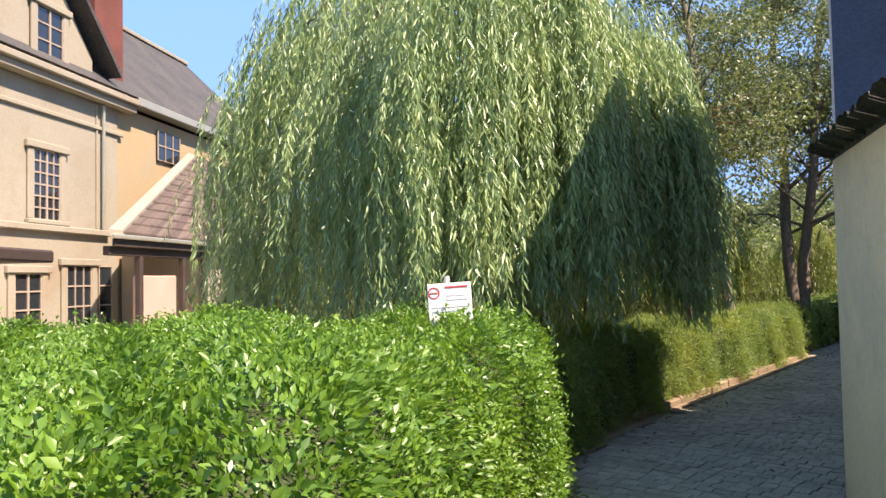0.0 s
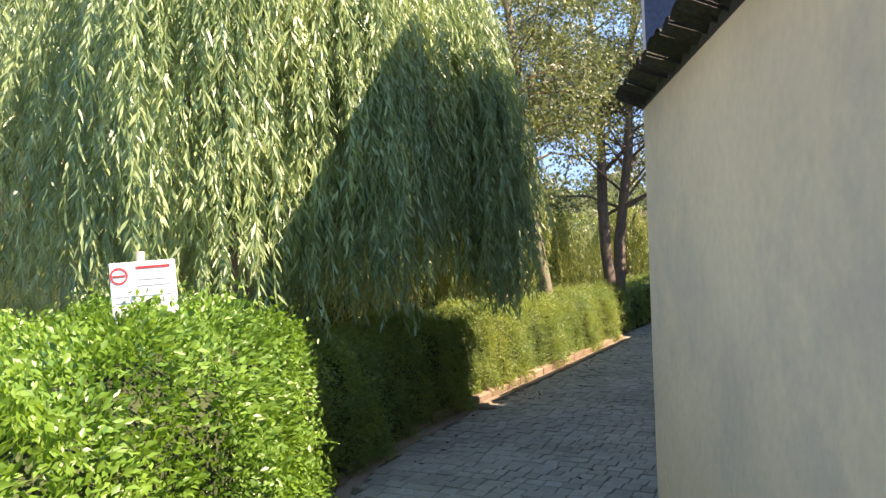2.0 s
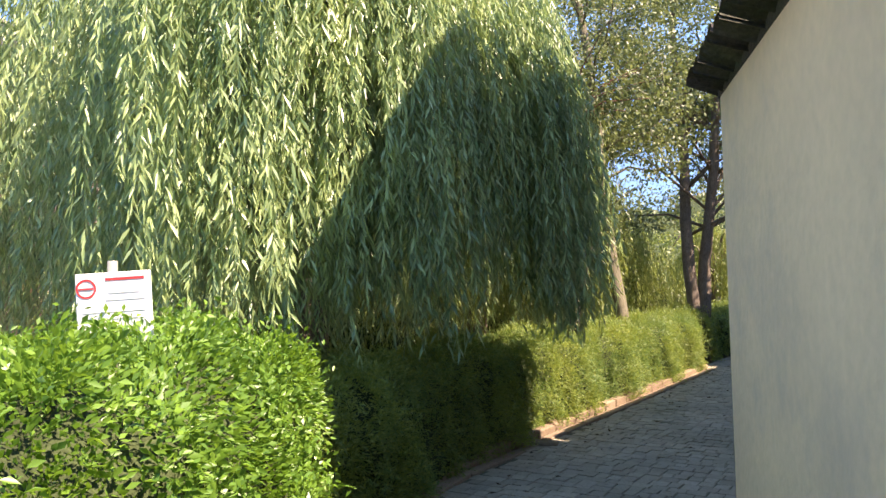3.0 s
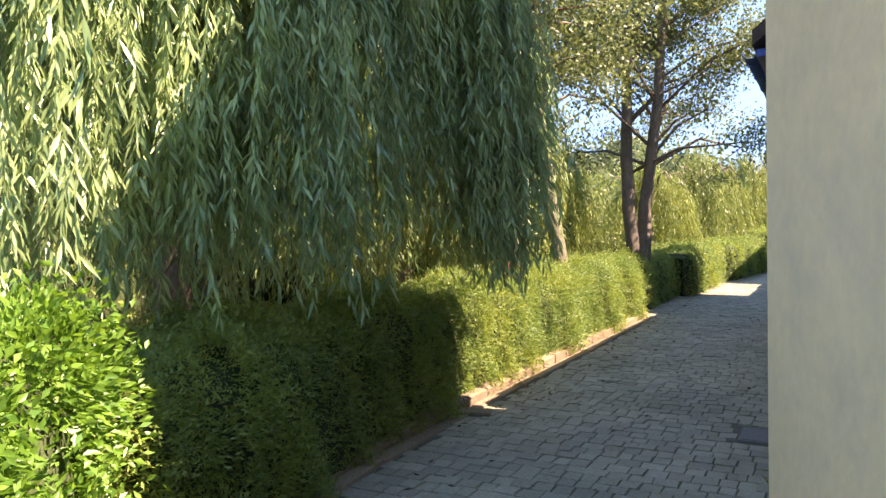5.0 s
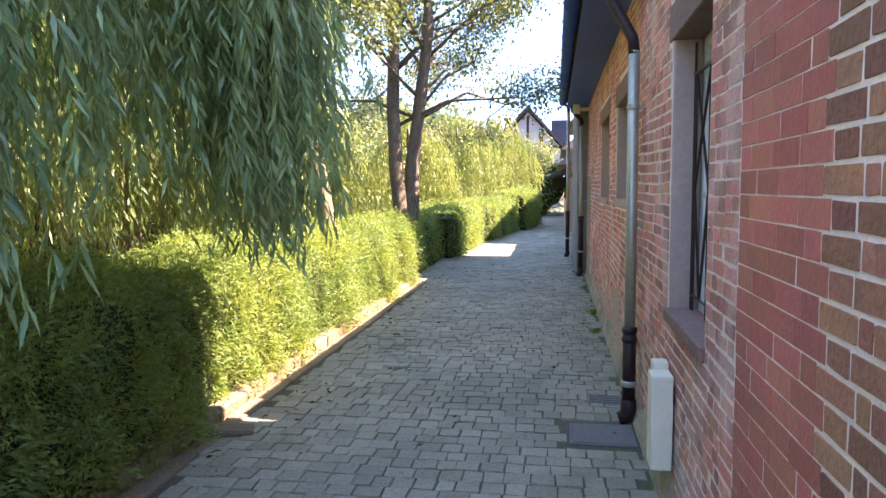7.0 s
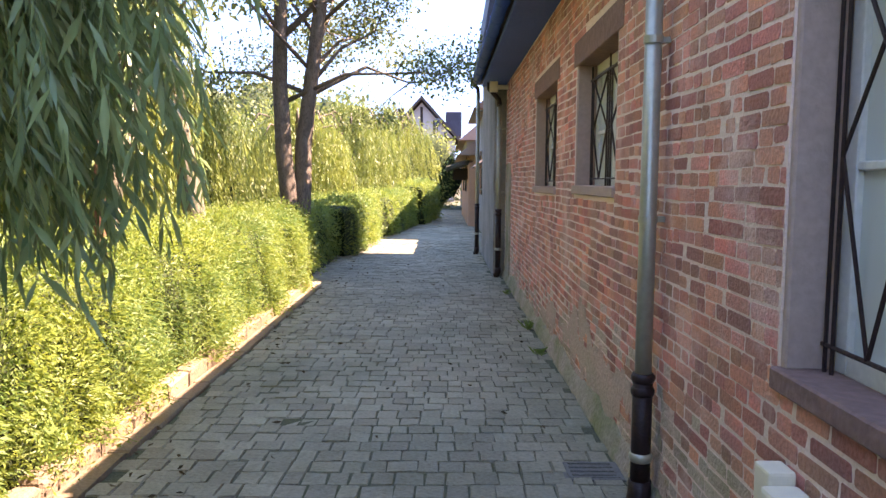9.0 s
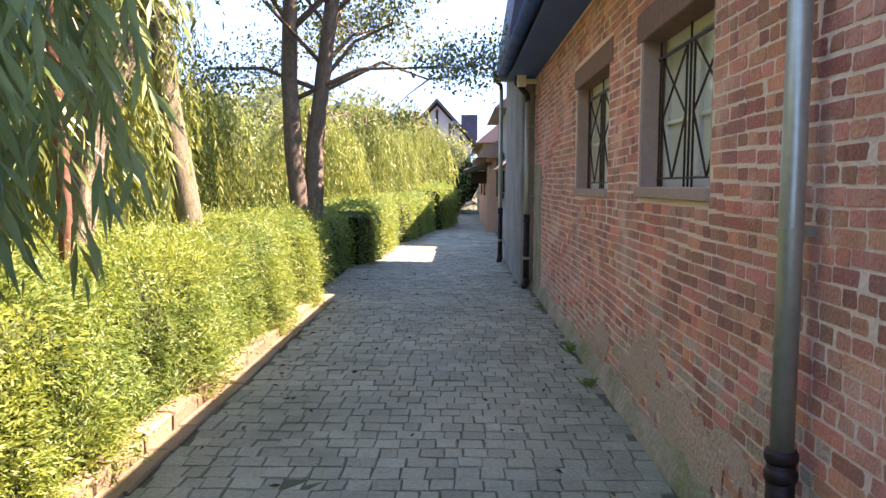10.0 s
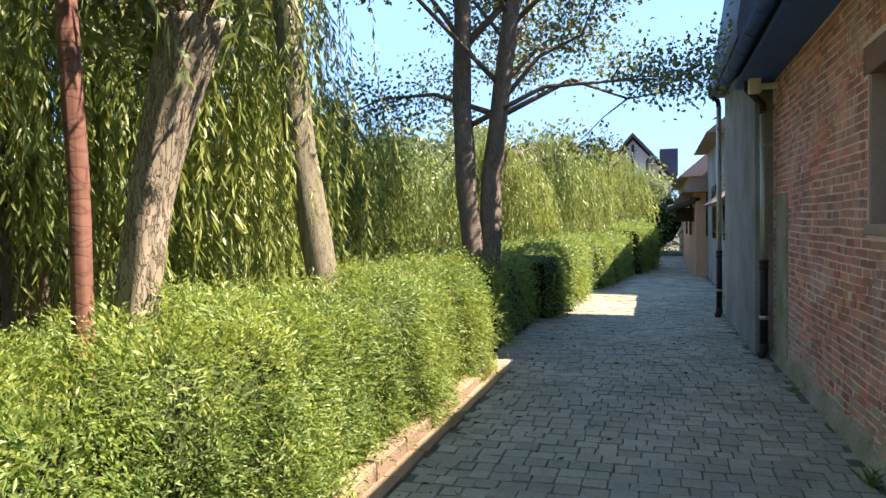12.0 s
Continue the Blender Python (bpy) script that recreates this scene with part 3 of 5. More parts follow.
# ---- the setting ----
bm = bmesh.new()
box(bm, (-400, -400, -0.6), (400, 500, -0.035))
tagged(finish("ground", bm, M_EARTH), "dry earth with sparse grass", "ground", "", "structure")

bm = bmesh.new()
prism(bm, [(-9.6, -6), (-9.9, 12.5), (-14, 16), (-26, 16), (-26, -6)], -0.2, -0.02)
tagged(finish("pavement", bm, M_GRAVEL), "pale gravel courtyard before the old house", "courtyard", "", "structure")

WALL_X = -1.24
# lane bed under the setts
bm = bmesh.new()
prism(bm, [(-1.0, 70), (-3.95, 70), (-3.95, 7.5), (-3.72, 6.3), (-2.75, 4.7), (-0.2, -1.0), (3.5, -10), (8.0, -10), (2.2, -1.2), (-0.1, 4.0), (-1.0, 6.2)], -0.3, -0.010)
tagged(finish("road", bm, M_JOINT), "earth-filled joints of the paved lane", "road", "", "structure")

# cream garden wall, running obliquely up to the brick building
CREAM = [(-1.25, 6.22), (-0.27, 3.85), (1.15, 0.0), (4.6, -9.0)]
bm = bmesh.new()
out = CREAM + [(x + 0.42, y + 0.14) for x, y in CREAM[::-1]]
prism(bm, out, -0.1, 2.62)
tagged(finish("wall_garden", bm, M_CREAM), "cream rendered garden wall with weather stains", "wall", "", "structure")

# brick building: low range and taller gabled wing
def wall_block(name, lo, hi, mat, label):
    bm = bmesh.new()
    box(bm, lo, hi)
    return tagged(finish(name, bm, mat), label, "wall", "", "structure")


OPEN = [(7.84, 8.77, 0.94, 2.25), (10.84, 12.12, 1.43, 2.28), (13.03, 14.5, 1.41, 2.31)]


def pierced(x0, x1, y0, y1, z0, z1, holes):
    bm = bmesh.new()
    ys = sorted({y0, y1, *[h[0] for h in holes], *[h[1] for h in holes]})
    for a, b in zip(ys, ys[1:]):
        mine = [h for h in holes if h[0] <= a and h[1] >= b]
        if not mine:
            box(bm, (x0, a, z0), (x1, b, z1))
        else:
            box(bm, (x0, a, z0), (x1, b, mine[0][2]))
            box(bm, (x0, a, mine[0][3]), (x1, b, z1))
    return bm


brick_wall = tagged(finish("wall_brick", pierced(WALL_X, WALL_X + 0.4, 6.23, 18.2, -0.1, 2.95, OPEN), M_MORTAR), "old red brick wall with pale lime mortar joints", "wall", "", "structure")
bm = bmesh.new()
for pts, x in (([(6.23, 2.95), (9.9, 2.95), (9.9, 5.3), (8.06, 7.2), (6.23, 5.3)], WALL_X),):
    a = [bm.verts.new((x, y, z)) for y, z in pts]
    b = [bm.verts.new((x + 0.4, y, z)) for y, z in pts]
    bm.faces.new(a)
    bm.faces.new(b[::-1])
    for i in range(len(pts)):
        j = (i + 1) % len(pts)
        bm.faces.new((a[i], b[i], b[j], a[j]))
tagged(finish("wall_gable", bm, M_MORTAR), "upper gable of the brick wing above the lane", "wall", "", "structure")
wall_block("wall_wing_side", (WALL_X + 0.03, 6.17, 2.63), (5.0, 6.226, 5.25), M_SLATE, "dark slate-hung side wall of the brick wing")
wall_block("wall_wing_far", (WALL_X + 0.4, 9.5, 2.96), (5.0, 9.9, 5.25), M_GREY, "plain side wall of the brick wing")
bm = bmesh.new()
for s in (-1, 1):
    ye, yr = 8.06 + s * 2.0, 8.06
    v = [bm.verts.new(p) for p in ((WALL_X - 0.12, ye, 5.1), (5.1, ye, 5.1), (5.1, yr, 7.24), (WALL_X - 0.12, yr, 7.24), (WALL_X - 0.12, ye, 5.24), (5.1, ye, 5.24), (5.1, yr, 7.4), (WALL_X - 0.12, yr, 7.4))]
    for f in ((0, 1, 2, 3), (7, 6, 5, 4), (0, 4, 5, 1), (1, 5, 6, 2), (2, 6, 7, 3), (3, 7, 4, 0)):
        bm.faces.new([v[i] for i in f])
tagged(finish("roof_wing", bm, M_SLATE), "dark slate roof of the brick wing", "roof", "", "structure")
# low range roof: eaves, soffit, gutter
bm = bmesh.new()
v = [bm.verts.new(p) for p in ((-1.63, 9.94, 3.02), (-1.63, 18.5, 3.02), (1.6, 18.5, 5.6), (1.6, 9.94, 5.6), (-1.63, 9.94, 3.14), (-1.63, 18.5, 3.14), (1.6, 18.5, 5.75), (1.6, 9.94, 5.75))]
for f in ((0, 1, 2, 3), (7, 6, 5, 4), (0, 4, 5, 1), (1, 5, 6, 2), (2, 6, 7, 3), (3, 7, 4, 0)):
    bm.faces.new([v[i] for i in f])
tagged(finish("roof_range", bm, M_ROOF), "old clay tile roof of the low brick range", "roof", "", "structure")
bm = bmesh.new()
box(bm, (-1.6, 9.94, 2.93), (WALL_X + 0.1, 18.5, 2.985))
tagged(finish("soffit", bm, M_NAVY), "navy painted boarded soffit under the eaves", "soffit", "", "structure")
bm = bmesh.new()
v = [bm.verts.new(p) for p in ((1.6, 10.3, 5.6), (1.6, 18.5, 5.6), (5.0, 18.5, 2.98), (5.0, 10.3, 2.98), (1.6, 10.3, 5.75), (1.6, 18.5, 5.75), (5.0, 18.5, 3.12), (5.0, 10.3, 3.12))]
for f in ((0, 1, 2, 3), (7, 6, 5, 4), (0, 4, 5, 1), (1, 5, 6, 2), (2, 6, 7, 3), (3, 7, 4, 0)):
    bm.faces.new([v[i] for i in f])
tagged(finish("roof_range_back", bm, M_ROOF), "far slope of the clay tile roof", "roof", "", "structure")
wall_block("wall_range_back", (4.6, 6.23, -0.1), (4.96, 18.2, 2.95), M_GREY, "plain back wall of the brick range")
wall_block("wall_wing_low", (WALL_X + 0.4, 6.23, -0.1), (4.6, 6.6, 2.62), M_GREY, "plain lower side wall of the brick wing")
bm = bmesh.new()
a = [bm.verts.new((4.6, y, z)) for y, z in ((6.23, 2.95), (9.9, 2.95), (9.9, 5.25), (8.06, 7.1), (6.23, 5.25))]
b = [bm.verts.new((4.95, q.co.y, q.co.z)) for q in a]
bm.faces.new(a)
bm.faces.new(b[::-1])
for i in range(5):
    bm.faces.new((a[i], b[i], b[(i + 1) % 5], a[(i + 1) % 5]))
tagged(finish("wall_wing_back", bm, M_GREY), "plain back gable of the brick wing", "wall", "", "structure")
# grey rendered building further on
wall_block("wall_grey", (-1.42, 18.2, -0.1), (3.0, 21.8, 3.5), M_GREY, "stained grey rendered wall beside the lane")
bm = bmesh.new()
v = [bm.verts.new(p) for p in ((-1.62, 18.0, 3.4), (-1.62, 22.0, 3.4), (-1.62, 22.0, 3.55), (-1.62, 18.0, 3.55), (-1.3, 18.0, 5.6), (-1.3, 22.0, 5.6), (3.0, 18.0, 3.4), (3.0, 22.0, 3.4), (3.0, 18.0, 7), (3.0, 22, 7))]
for f in ((0, 3, 2, 1), (3, 4, 5, 2), (4, 8, 9, 5), (0, 1, 7, 6), (0, 6, 8, 4, 3), (1, 2, 5, 9, 7), (6, 7, 9, 8)):
    bm.faces.new([v[i] for i in f])
tagged(finish("roof_grey", bm, M_SLATE), "steep dark slate roof of the grey building", "roof", "", "structure")

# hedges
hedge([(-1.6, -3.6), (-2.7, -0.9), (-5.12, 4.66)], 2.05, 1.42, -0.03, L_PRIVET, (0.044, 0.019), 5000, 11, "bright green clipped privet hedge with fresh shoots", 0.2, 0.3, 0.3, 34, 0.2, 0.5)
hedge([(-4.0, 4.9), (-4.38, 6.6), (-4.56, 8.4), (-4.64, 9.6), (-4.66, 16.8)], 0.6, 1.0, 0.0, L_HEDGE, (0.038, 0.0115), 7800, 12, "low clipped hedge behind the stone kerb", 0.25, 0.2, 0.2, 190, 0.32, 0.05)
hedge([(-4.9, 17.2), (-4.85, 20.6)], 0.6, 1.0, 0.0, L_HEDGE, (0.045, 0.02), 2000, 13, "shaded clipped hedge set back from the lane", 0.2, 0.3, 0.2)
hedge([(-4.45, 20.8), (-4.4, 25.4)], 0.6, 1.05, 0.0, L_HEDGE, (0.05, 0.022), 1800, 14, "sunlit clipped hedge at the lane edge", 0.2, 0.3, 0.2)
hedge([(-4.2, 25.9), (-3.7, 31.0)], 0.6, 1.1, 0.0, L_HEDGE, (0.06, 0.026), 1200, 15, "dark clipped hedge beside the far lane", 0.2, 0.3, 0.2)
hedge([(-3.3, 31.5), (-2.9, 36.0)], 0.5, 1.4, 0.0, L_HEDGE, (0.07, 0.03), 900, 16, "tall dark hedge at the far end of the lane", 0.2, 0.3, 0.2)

# willows and trees
weeping((-6.75, 8.75), 3.85, 6.6, 0.95, 4000, 0.029, (0.115, 0.0185), L_WILLOW, 21, "large weeping willow with long hanging strands", 0.3, 1.0, None, 9, 0.12, True)
weeping((-8.0, 14.9), 3.1, 7.2, 0.6, 2900, 0.036, (0.10, 0.019), L_WILLOW_FAR, 22, "weeping willow behind the clipped hedge", 0.2)
weeping((-8.0, 20.5), 2.4, 3.6, 0.5, 1100, 0.042, (0.11, 0.022), L_WILLOW_FAR, 25, "low weeping willow behind the twin-trunked tree", 0.2)
weeping((-5.9, 25.5), 1.6, 3.4, 0.5, 800, 0.045, (0.11, 0.022), L_WILLOW_FAR, 23, "small bright weeping willow by the lane", 0.15)
weeping((-5.3, 31.5), 1.9, 4.1, 0.5, 800, 0.05, (0.12, 0.025), L_WILLOW_FAR, 24, "small bright weeping willow further along", 0.15)
weeping((-4.6, 39.0), 2.0, 4.7, 0.5, 700, 0.055, (0.13, 0.03), L_WILLOW_FAR, 26, "rounded weeping willow at the far end of the lane", 0.15)
broadleaf((-4.63, 18.5), [(0, 0, -0.32, 0.1, 9.0, 0.155), (0.06, 0.08, 0.9, 0.3, 9.5, 0.15)], (3.3, 0.30, 34, 0.30), 90000, (0.062, 0.044), L_TREE, 31, "tall tree with twin grey trunks and sparse leaves")
broadleaf((-4.69, 14.4), [(0, 0, -1.15, 0.4, 10.0, 0.125)], (2.5, 0.30, 30, 0.35), 38000, (0.065, 0.045), L_TREE, 32, "tall slender tree with a mossy grey trunk behind the hedge", M_BARK_MID)


def pollard(at, pts, radii, bark, label, seed, count):
    """A trunk cut back at its head, with a tuft of leafy shoots."""
    rng = np.random.default_rng(seed)
    e = thing("pollarded_tree", (at[0], at[1], 0), 0, label, "tree")
    bm = bmesh.new()
    furrowed(bm, pts, radii, 48, 0.09 if radii[0] > 0.12 else 0.04, seed, 10)
    part("trunk", bm, bark, e, "", True)
    top = Vector(pts[-1])
    b, w = [], []
    for i in range(count):
        an, el = rng.uniform(0, 2 * math.pi), rng.uniform(-0.1, 1.2)
        d = Vector((math.cos(an) * math.cos(el), math.sin(an) * math.cos(el), math.sin(el)))
        ln = rng.uniform(0.6, 1.5)
        tip = top + d * ln
        bm = bmesh.new()
        sweep(bm, [top - Vector((0, 0, 0.08)), top.lerp(tip, 0.5) + Vector((0, 0, 0.1)), tip], [0.02, 0.012, 0.004], 5)
        part("shoot", bm, bark, e)
        for k in range(110):
            q = top.lerp(tip, rng.uniform(0.25, 1.0)) + Vector(rng.normal(0, 0.12, 3))
            b.append(tuple(q))
            w.append((rng.normal(), rng.normal(), rng.normal() - 0.4))
    n = len(b)
    leaves("foliage", np.array(b), np.array(w), rng.uniform(0.07, 0.13, n), rng.uniform(0.02, 0.04, n), L_TREE, e, rng, 0.2)


pollard((-4.88, 12.5), [(-0.02, 0, -0.05), (0.0, 0, 0.5), (0.03, 0.02, 1.05), (0.1, 0.04, 1.55), (0.21, 0.07, 2.0), (0.33, 0.1, 2.42)], [0.125, 0.104, 0.1, 0.102, 0.115, 0.15], M_BARK_PALE, "leaning pale willow trunk with deeply furrowed bark", 41, 18)
pollard((-4.555, 11.86), [(0, 0, -0.05), (-0.01, 0, 0.8), (-0.03, 0.02, 1.6), (-0.08, 0.02, 2.6), (-0.1, 0.0, 4.0)], [0.055, 0.043, 0.039, 0.037, 0.032], M_BARK_RED, "slim red-brown trunk with ringed bark behind the hedge", 42, 18)


def shrubs(name, label, boxes, count, leaf, mat, seed):
    """Dense far bushes: leaf clouds round a few lumps, their hearts coloured dark for inner shade."""
    rng = np.random.default_rng(seed)
    e = thing(name, (0, 0, 0), 0, label, "bushes", "", "stuff")
    b, w = [], []
    for cx, cy, cz, rx, ry, rz in boxes:
        d = rng.normal(size=(count, 3))
        d /= np.linalg.norm(d, axis=1, keepdims=True)
        lump = 1 + 0.16 * np.sin(5 * d[:, 0] + 3 * d[:, 2] + cx) + 0.12 * np.sin(7 * d[:, 1] - 6 * d[:, 2] + cy)
        r = lump * rng.uniform(0.82, 1.04, count)
        p = np.array([cx, cy, cz]) + d * r[:, None] * np.array([rx, ry, rz])
        k = p[:, 2] > 0
        b.append(p[k])
        w.append(d[k] * 0.5 + rng.normal(0, 0.6, (k.sum(), 3)) - np.array([0, 0, 0.2]))
        # solid heart, its dark colour in place of shade behind the leaves
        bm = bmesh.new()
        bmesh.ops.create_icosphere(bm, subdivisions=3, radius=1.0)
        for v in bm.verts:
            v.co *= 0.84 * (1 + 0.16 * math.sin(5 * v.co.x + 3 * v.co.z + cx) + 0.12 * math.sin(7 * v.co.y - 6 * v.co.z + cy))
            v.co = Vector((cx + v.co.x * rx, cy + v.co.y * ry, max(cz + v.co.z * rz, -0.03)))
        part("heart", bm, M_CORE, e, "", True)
    b, w = np.concatenate(b), np.concatenate(w)
    size = rng.uniform(0.6, 1.3, len(b))
    leaves("foliage", b, w, leaf[0] * size, leaf[1] * size, mat, e, rng, 0.1)
    return e


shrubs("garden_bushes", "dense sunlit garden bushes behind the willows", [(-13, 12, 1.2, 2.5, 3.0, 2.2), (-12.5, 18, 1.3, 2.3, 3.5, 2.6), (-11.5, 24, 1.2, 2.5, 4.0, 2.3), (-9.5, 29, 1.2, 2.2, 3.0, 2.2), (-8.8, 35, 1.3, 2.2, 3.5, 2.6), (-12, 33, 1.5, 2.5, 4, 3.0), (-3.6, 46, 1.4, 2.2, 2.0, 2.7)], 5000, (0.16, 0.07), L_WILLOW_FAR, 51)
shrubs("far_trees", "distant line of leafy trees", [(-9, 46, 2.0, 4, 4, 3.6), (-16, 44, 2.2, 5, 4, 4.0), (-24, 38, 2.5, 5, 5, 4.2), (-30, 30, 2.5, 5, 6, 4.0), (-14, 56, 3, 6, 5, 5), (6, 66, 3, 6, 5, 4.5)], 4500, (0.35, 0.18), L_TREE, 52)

# ---- kerb ----
LINE = [(-2.55, 4.3), (-3.1, 5.15), (-3.55, 5.95), (-3.8, 6.7), (-3.93, 7.6), (-3.97, 9.3), (-4.0, 16.9)]


def along(line, s):
    for (x0, y0), (x1, y1) in zip(line, line[1:]):
        d = math.hypot(x1 - x0, y1 - y0)
        if s <= d:
            return x0 + (x1 - x0) * s / d, y0 + (y1 - y0) * s / d, math.degrees(math.atan2(y1 - y0, x1 - x0))
        s -= d
    return x1, y1, math.degrees(math.atan2(y1 - y0, x1 - x0))


KERB_LENGTH = sum(math.hypot(b[0] - a[0], b[1] - a[1]) for a, b in zip(LINE, LINE[1:]))
kerb = thing("kerb", (0, 0, 0), 0, "weathered pinkish stone kerb along the hedge", "kerb", "", "structure")
rk = random.Random(5)
s = 0.0
while s < KERB_LENGTH - 0.2:
    ln = rk.uniform(0.38, 0.62)
    x, y, a = along(LINE, s + ln / 2)
    bm = bevelled((-ln / 2 + 0.008, -0.065, -0.1), (ln / 2 - 0.008, 0.065, 0.105), 0.022, None, 2)
    for v in bm.verts:
        v.co += Vector((rk.uniform(-1, 1), rk.uniform(-1, 1), rk.uniform(-1, 1))) * 0.007
    ob = part("kerb_stone", bm, M_KERB, kerb)
    sunk = -0.075 * min(1.0, max(0.0, (8.6 - y) / 1.2))
    ob.matrix_basis = pose(x - 0.06, y, sunk + rk.uniform(-0.012, 0.008), rk.uniform(-2, 2), rk.uniform(-1, 1), a + rk.uniform(-1.5, 1.5))
    bm = bevelled((-ln / 2 + 0.006, -0.06, -0.08), (ln / 2 - 0.006, 0.06, 0.022), 0.008)
    for v in bm.verts:
        v.co += Vector((rk.uniform(-1, 1), rk.uniform(-1, 1), rk.uniform(-1, 1))) * 0.005
    ob = part("channel_stone", bm, M_KERB, kerb)
    ob.matrix_basis = pose(x + 0.075, y + 0.03, rk.uniform(-0.008, 0.004), 0, 0, a + rk.uniform(-1, 1))
    s += ln
slab = finish("stone_slab", bevelled((-0.15, -0.09, -0.05), (0.15, 0.09, 0.04), 0.015), M_KERB)
slab.matrix_world = pose(-3.82, 9.3, 0.0, 0, 3, 20)
tagged(slab, "loose flat pale stone lying beside the kerb", "stone")

# ---- downpipes, gutter, box, covers ----
def downpipe(x, y, z_iron, z_top, swan, label):
    e = thing("downpipe", (x, y, 0), 0, label, "downpipe", "downpipes on the lane walls")
    bm = bmesh.new()
    sweep(bm, [(0, 0, z_iron - 0.02), (0, 0, z_top * 0.5), (0, 0, z_top)], [0.036, 0.036, 0.036], 20)
    part("pipe", bm, M_ZINC, e, "dull zinc pipe", True)
    bm = bmesh.new()
    sweep(bm, [(0, 0, z_top - 0.02), (-0.01, 0.01, z_top + 0.08), swan, (swan[0], swan[1], swan[2] + 0.12)], [0.037, 0.037, 0.037, 0.037], 16)
    part("elbow", bm, M_IRON, e, "", True)
    bm = bmesh.new()
    sweep(bm, [(0, 0, 0.1), (0, 0, z_iron)], [0.043, 0.043], 20)
    part("boot", bm, M_IRON, e, "dark painted cast iron boot", True)
    bm = bmesh.new()
    sweep(bm, [(0, 0, 0.15), (0, 0, 0.08), (-0.02, 0, 0.03), (-0.06, 0, 0.015)], [0.05, 0.052, 0.05, 0.048], 16)
    part("shoe", bm, M_IRON, e, "", True)
    for z in (z_iron, z_iron * 0.42, z_iron - 0.06):
        bm = bmesh.new()
        sweep(bm, [(0, 0, z - 0.02), (0, 0, z - 0.008), (0, 0, z + 0.008), (0, 0, z + 0.02)], [0.045, 0.051, 0.051, 0.045], 20)
        part("collar", bm, M_ZINC if z == z_iron * 0.42 else M_IRON, e, "", True)
    for z in (1.3, z_top - 0.35):
        bm = bmesh.new()
        sweep(bm, [(0, 0, z - 0.015), (0, 0, z + 0.015)], [0.041, 0.041], 20)
        box(bm, (0.03, -0.012, z - 0.012), (0.12, 0.012, z + 0.012))
        part("bracket", bm, M_ZINC, e)
    return e


downpipe(-1.312, 9.89, 0.61, 2.4, (-0.2, 0.12, 2.86), "zinc downpipe with a dark cast iron boot on brick")
downpipe(-1.36, 18.0, 1.02, 2.6, (-0.16, 0.0, 2.84), "weathered downpipe with a long dark boot at the wall corner")
downpipe(-1.53, 21.5, 1.0, 3.2, (-0.12, 0.0, 3.36), "grey downpipe on the rendered building")

gutter = thing("gutter", (-1.68, 10.3, 3.05), 0, "half-round zinc gutter along the eaves", "gutter")
bm = bmesh.new()
ring0, ring1 = [], []
for k in range(13):
    an = math.pi + math.pi * k / 12
    for ring, y in ((ring0, 0.0), (ring1, 8.3)):
        ring.append((bm.verts.new((0.065 * math.cos(an), y, 0.065 * math.sin(an))), bm.verts.new((0.06 * math.cos(an), y, 0.06 * math.sin(an)))))
for k in range(12):
    for c in (0, 1):
        bm.faces.new((ring0[k][c], ring0[k + 1][c], ring1[k + 1][c], ring1[k][c]))
    bm.faces.new((ring0[k][0], ring0[k][1], ring0[k + 1][1], ring0[k + 1][0]))
part("trough", bm, M_NAVY, gutter, "", True)
for k in range(12):
    bm = bmesh.new()
    sweep(bm, [(-0.07, 0.3 + k * 0.7, 0.01), (-0.05, 0.3 + k * 0.7, -0.055), (0, 0.3 + k * 0.7, -0.075), (0.05, 0.3 + k * 0.7, -0.055), (0.08, 0.3 + k * 0.7, 0.02)], [0.005] * 5, 6)
    part("bracket", bm, M_NAVY, gutter)

meter = thing("cable_cover", (WALL_X - 0.012, 8.58, 0.0), 0, "cream plastic cable cover fixed low on the brick wall", "cable cover")
part("cover", bevelled((-0.1, -0.13, 0.22), (0.0, 0.02, 0.67), 0.012, None, 2), M_WHITE, meter)
part("side_channel", bevelled((-0.075, 0.026, 0.19), (0.0, 0.12, 0.7), 0.01, None, 2), M_WHITE, meter)
part("clip", bevelled((-0.085, 0.02, 0.36), (0.0, 0.03, 0.4), 0.004), M_WHITE, meter)


def cover(x, y, w, d, label, slots):
    e = thing("drain_cover", (x, y, 0), 0, label, "drain cover")
    part("frame", bevelled((-w / 2 - 0.02, -d / 2 - 0.02, -0.05), (w / 2 + 0.02, d / 2 + 0.02, 0.004), 0.003), M_COVER, e)
    part("plate", bevelled((-w / 2, -d / 2, -0.02), (w / 2, d / 2, 0.009), 0.003), M_COVER, e)
    for i in range(slots):
        part("rib", bevelled((-w / 2 + 0.02, -d / 2 + (i + 0.3) * d / slots, 0.006), (w / 2 - 0.02, -d / 2 + (i + 0.7) * d / slots, 0.016), 0.002), M_COVER, e)


cover(-1.43, 10.36, 0.26, 0.2, "small iron drain grating under the downpipe", 4)
cover(-1.5, 9.6, 0.36, 0.36, "square grey iron inspection cover set in the setts", 0)

lamp = thing("wall_lamp", (-1.46, 17.9, 2.78), 0, "small white wall lamp under the eaves", "lamp")
part("housing", bevelled((-0.06, -0.06, 0.0), (0.06, 0.06, 0.16), 0.015, None, 2), M_WHITE, lamp)
part("mount", bevelled((0.055, -0.03, 0.04), (0.22, 0.03, 0.1), 0.005), M_WHITE, lamp)

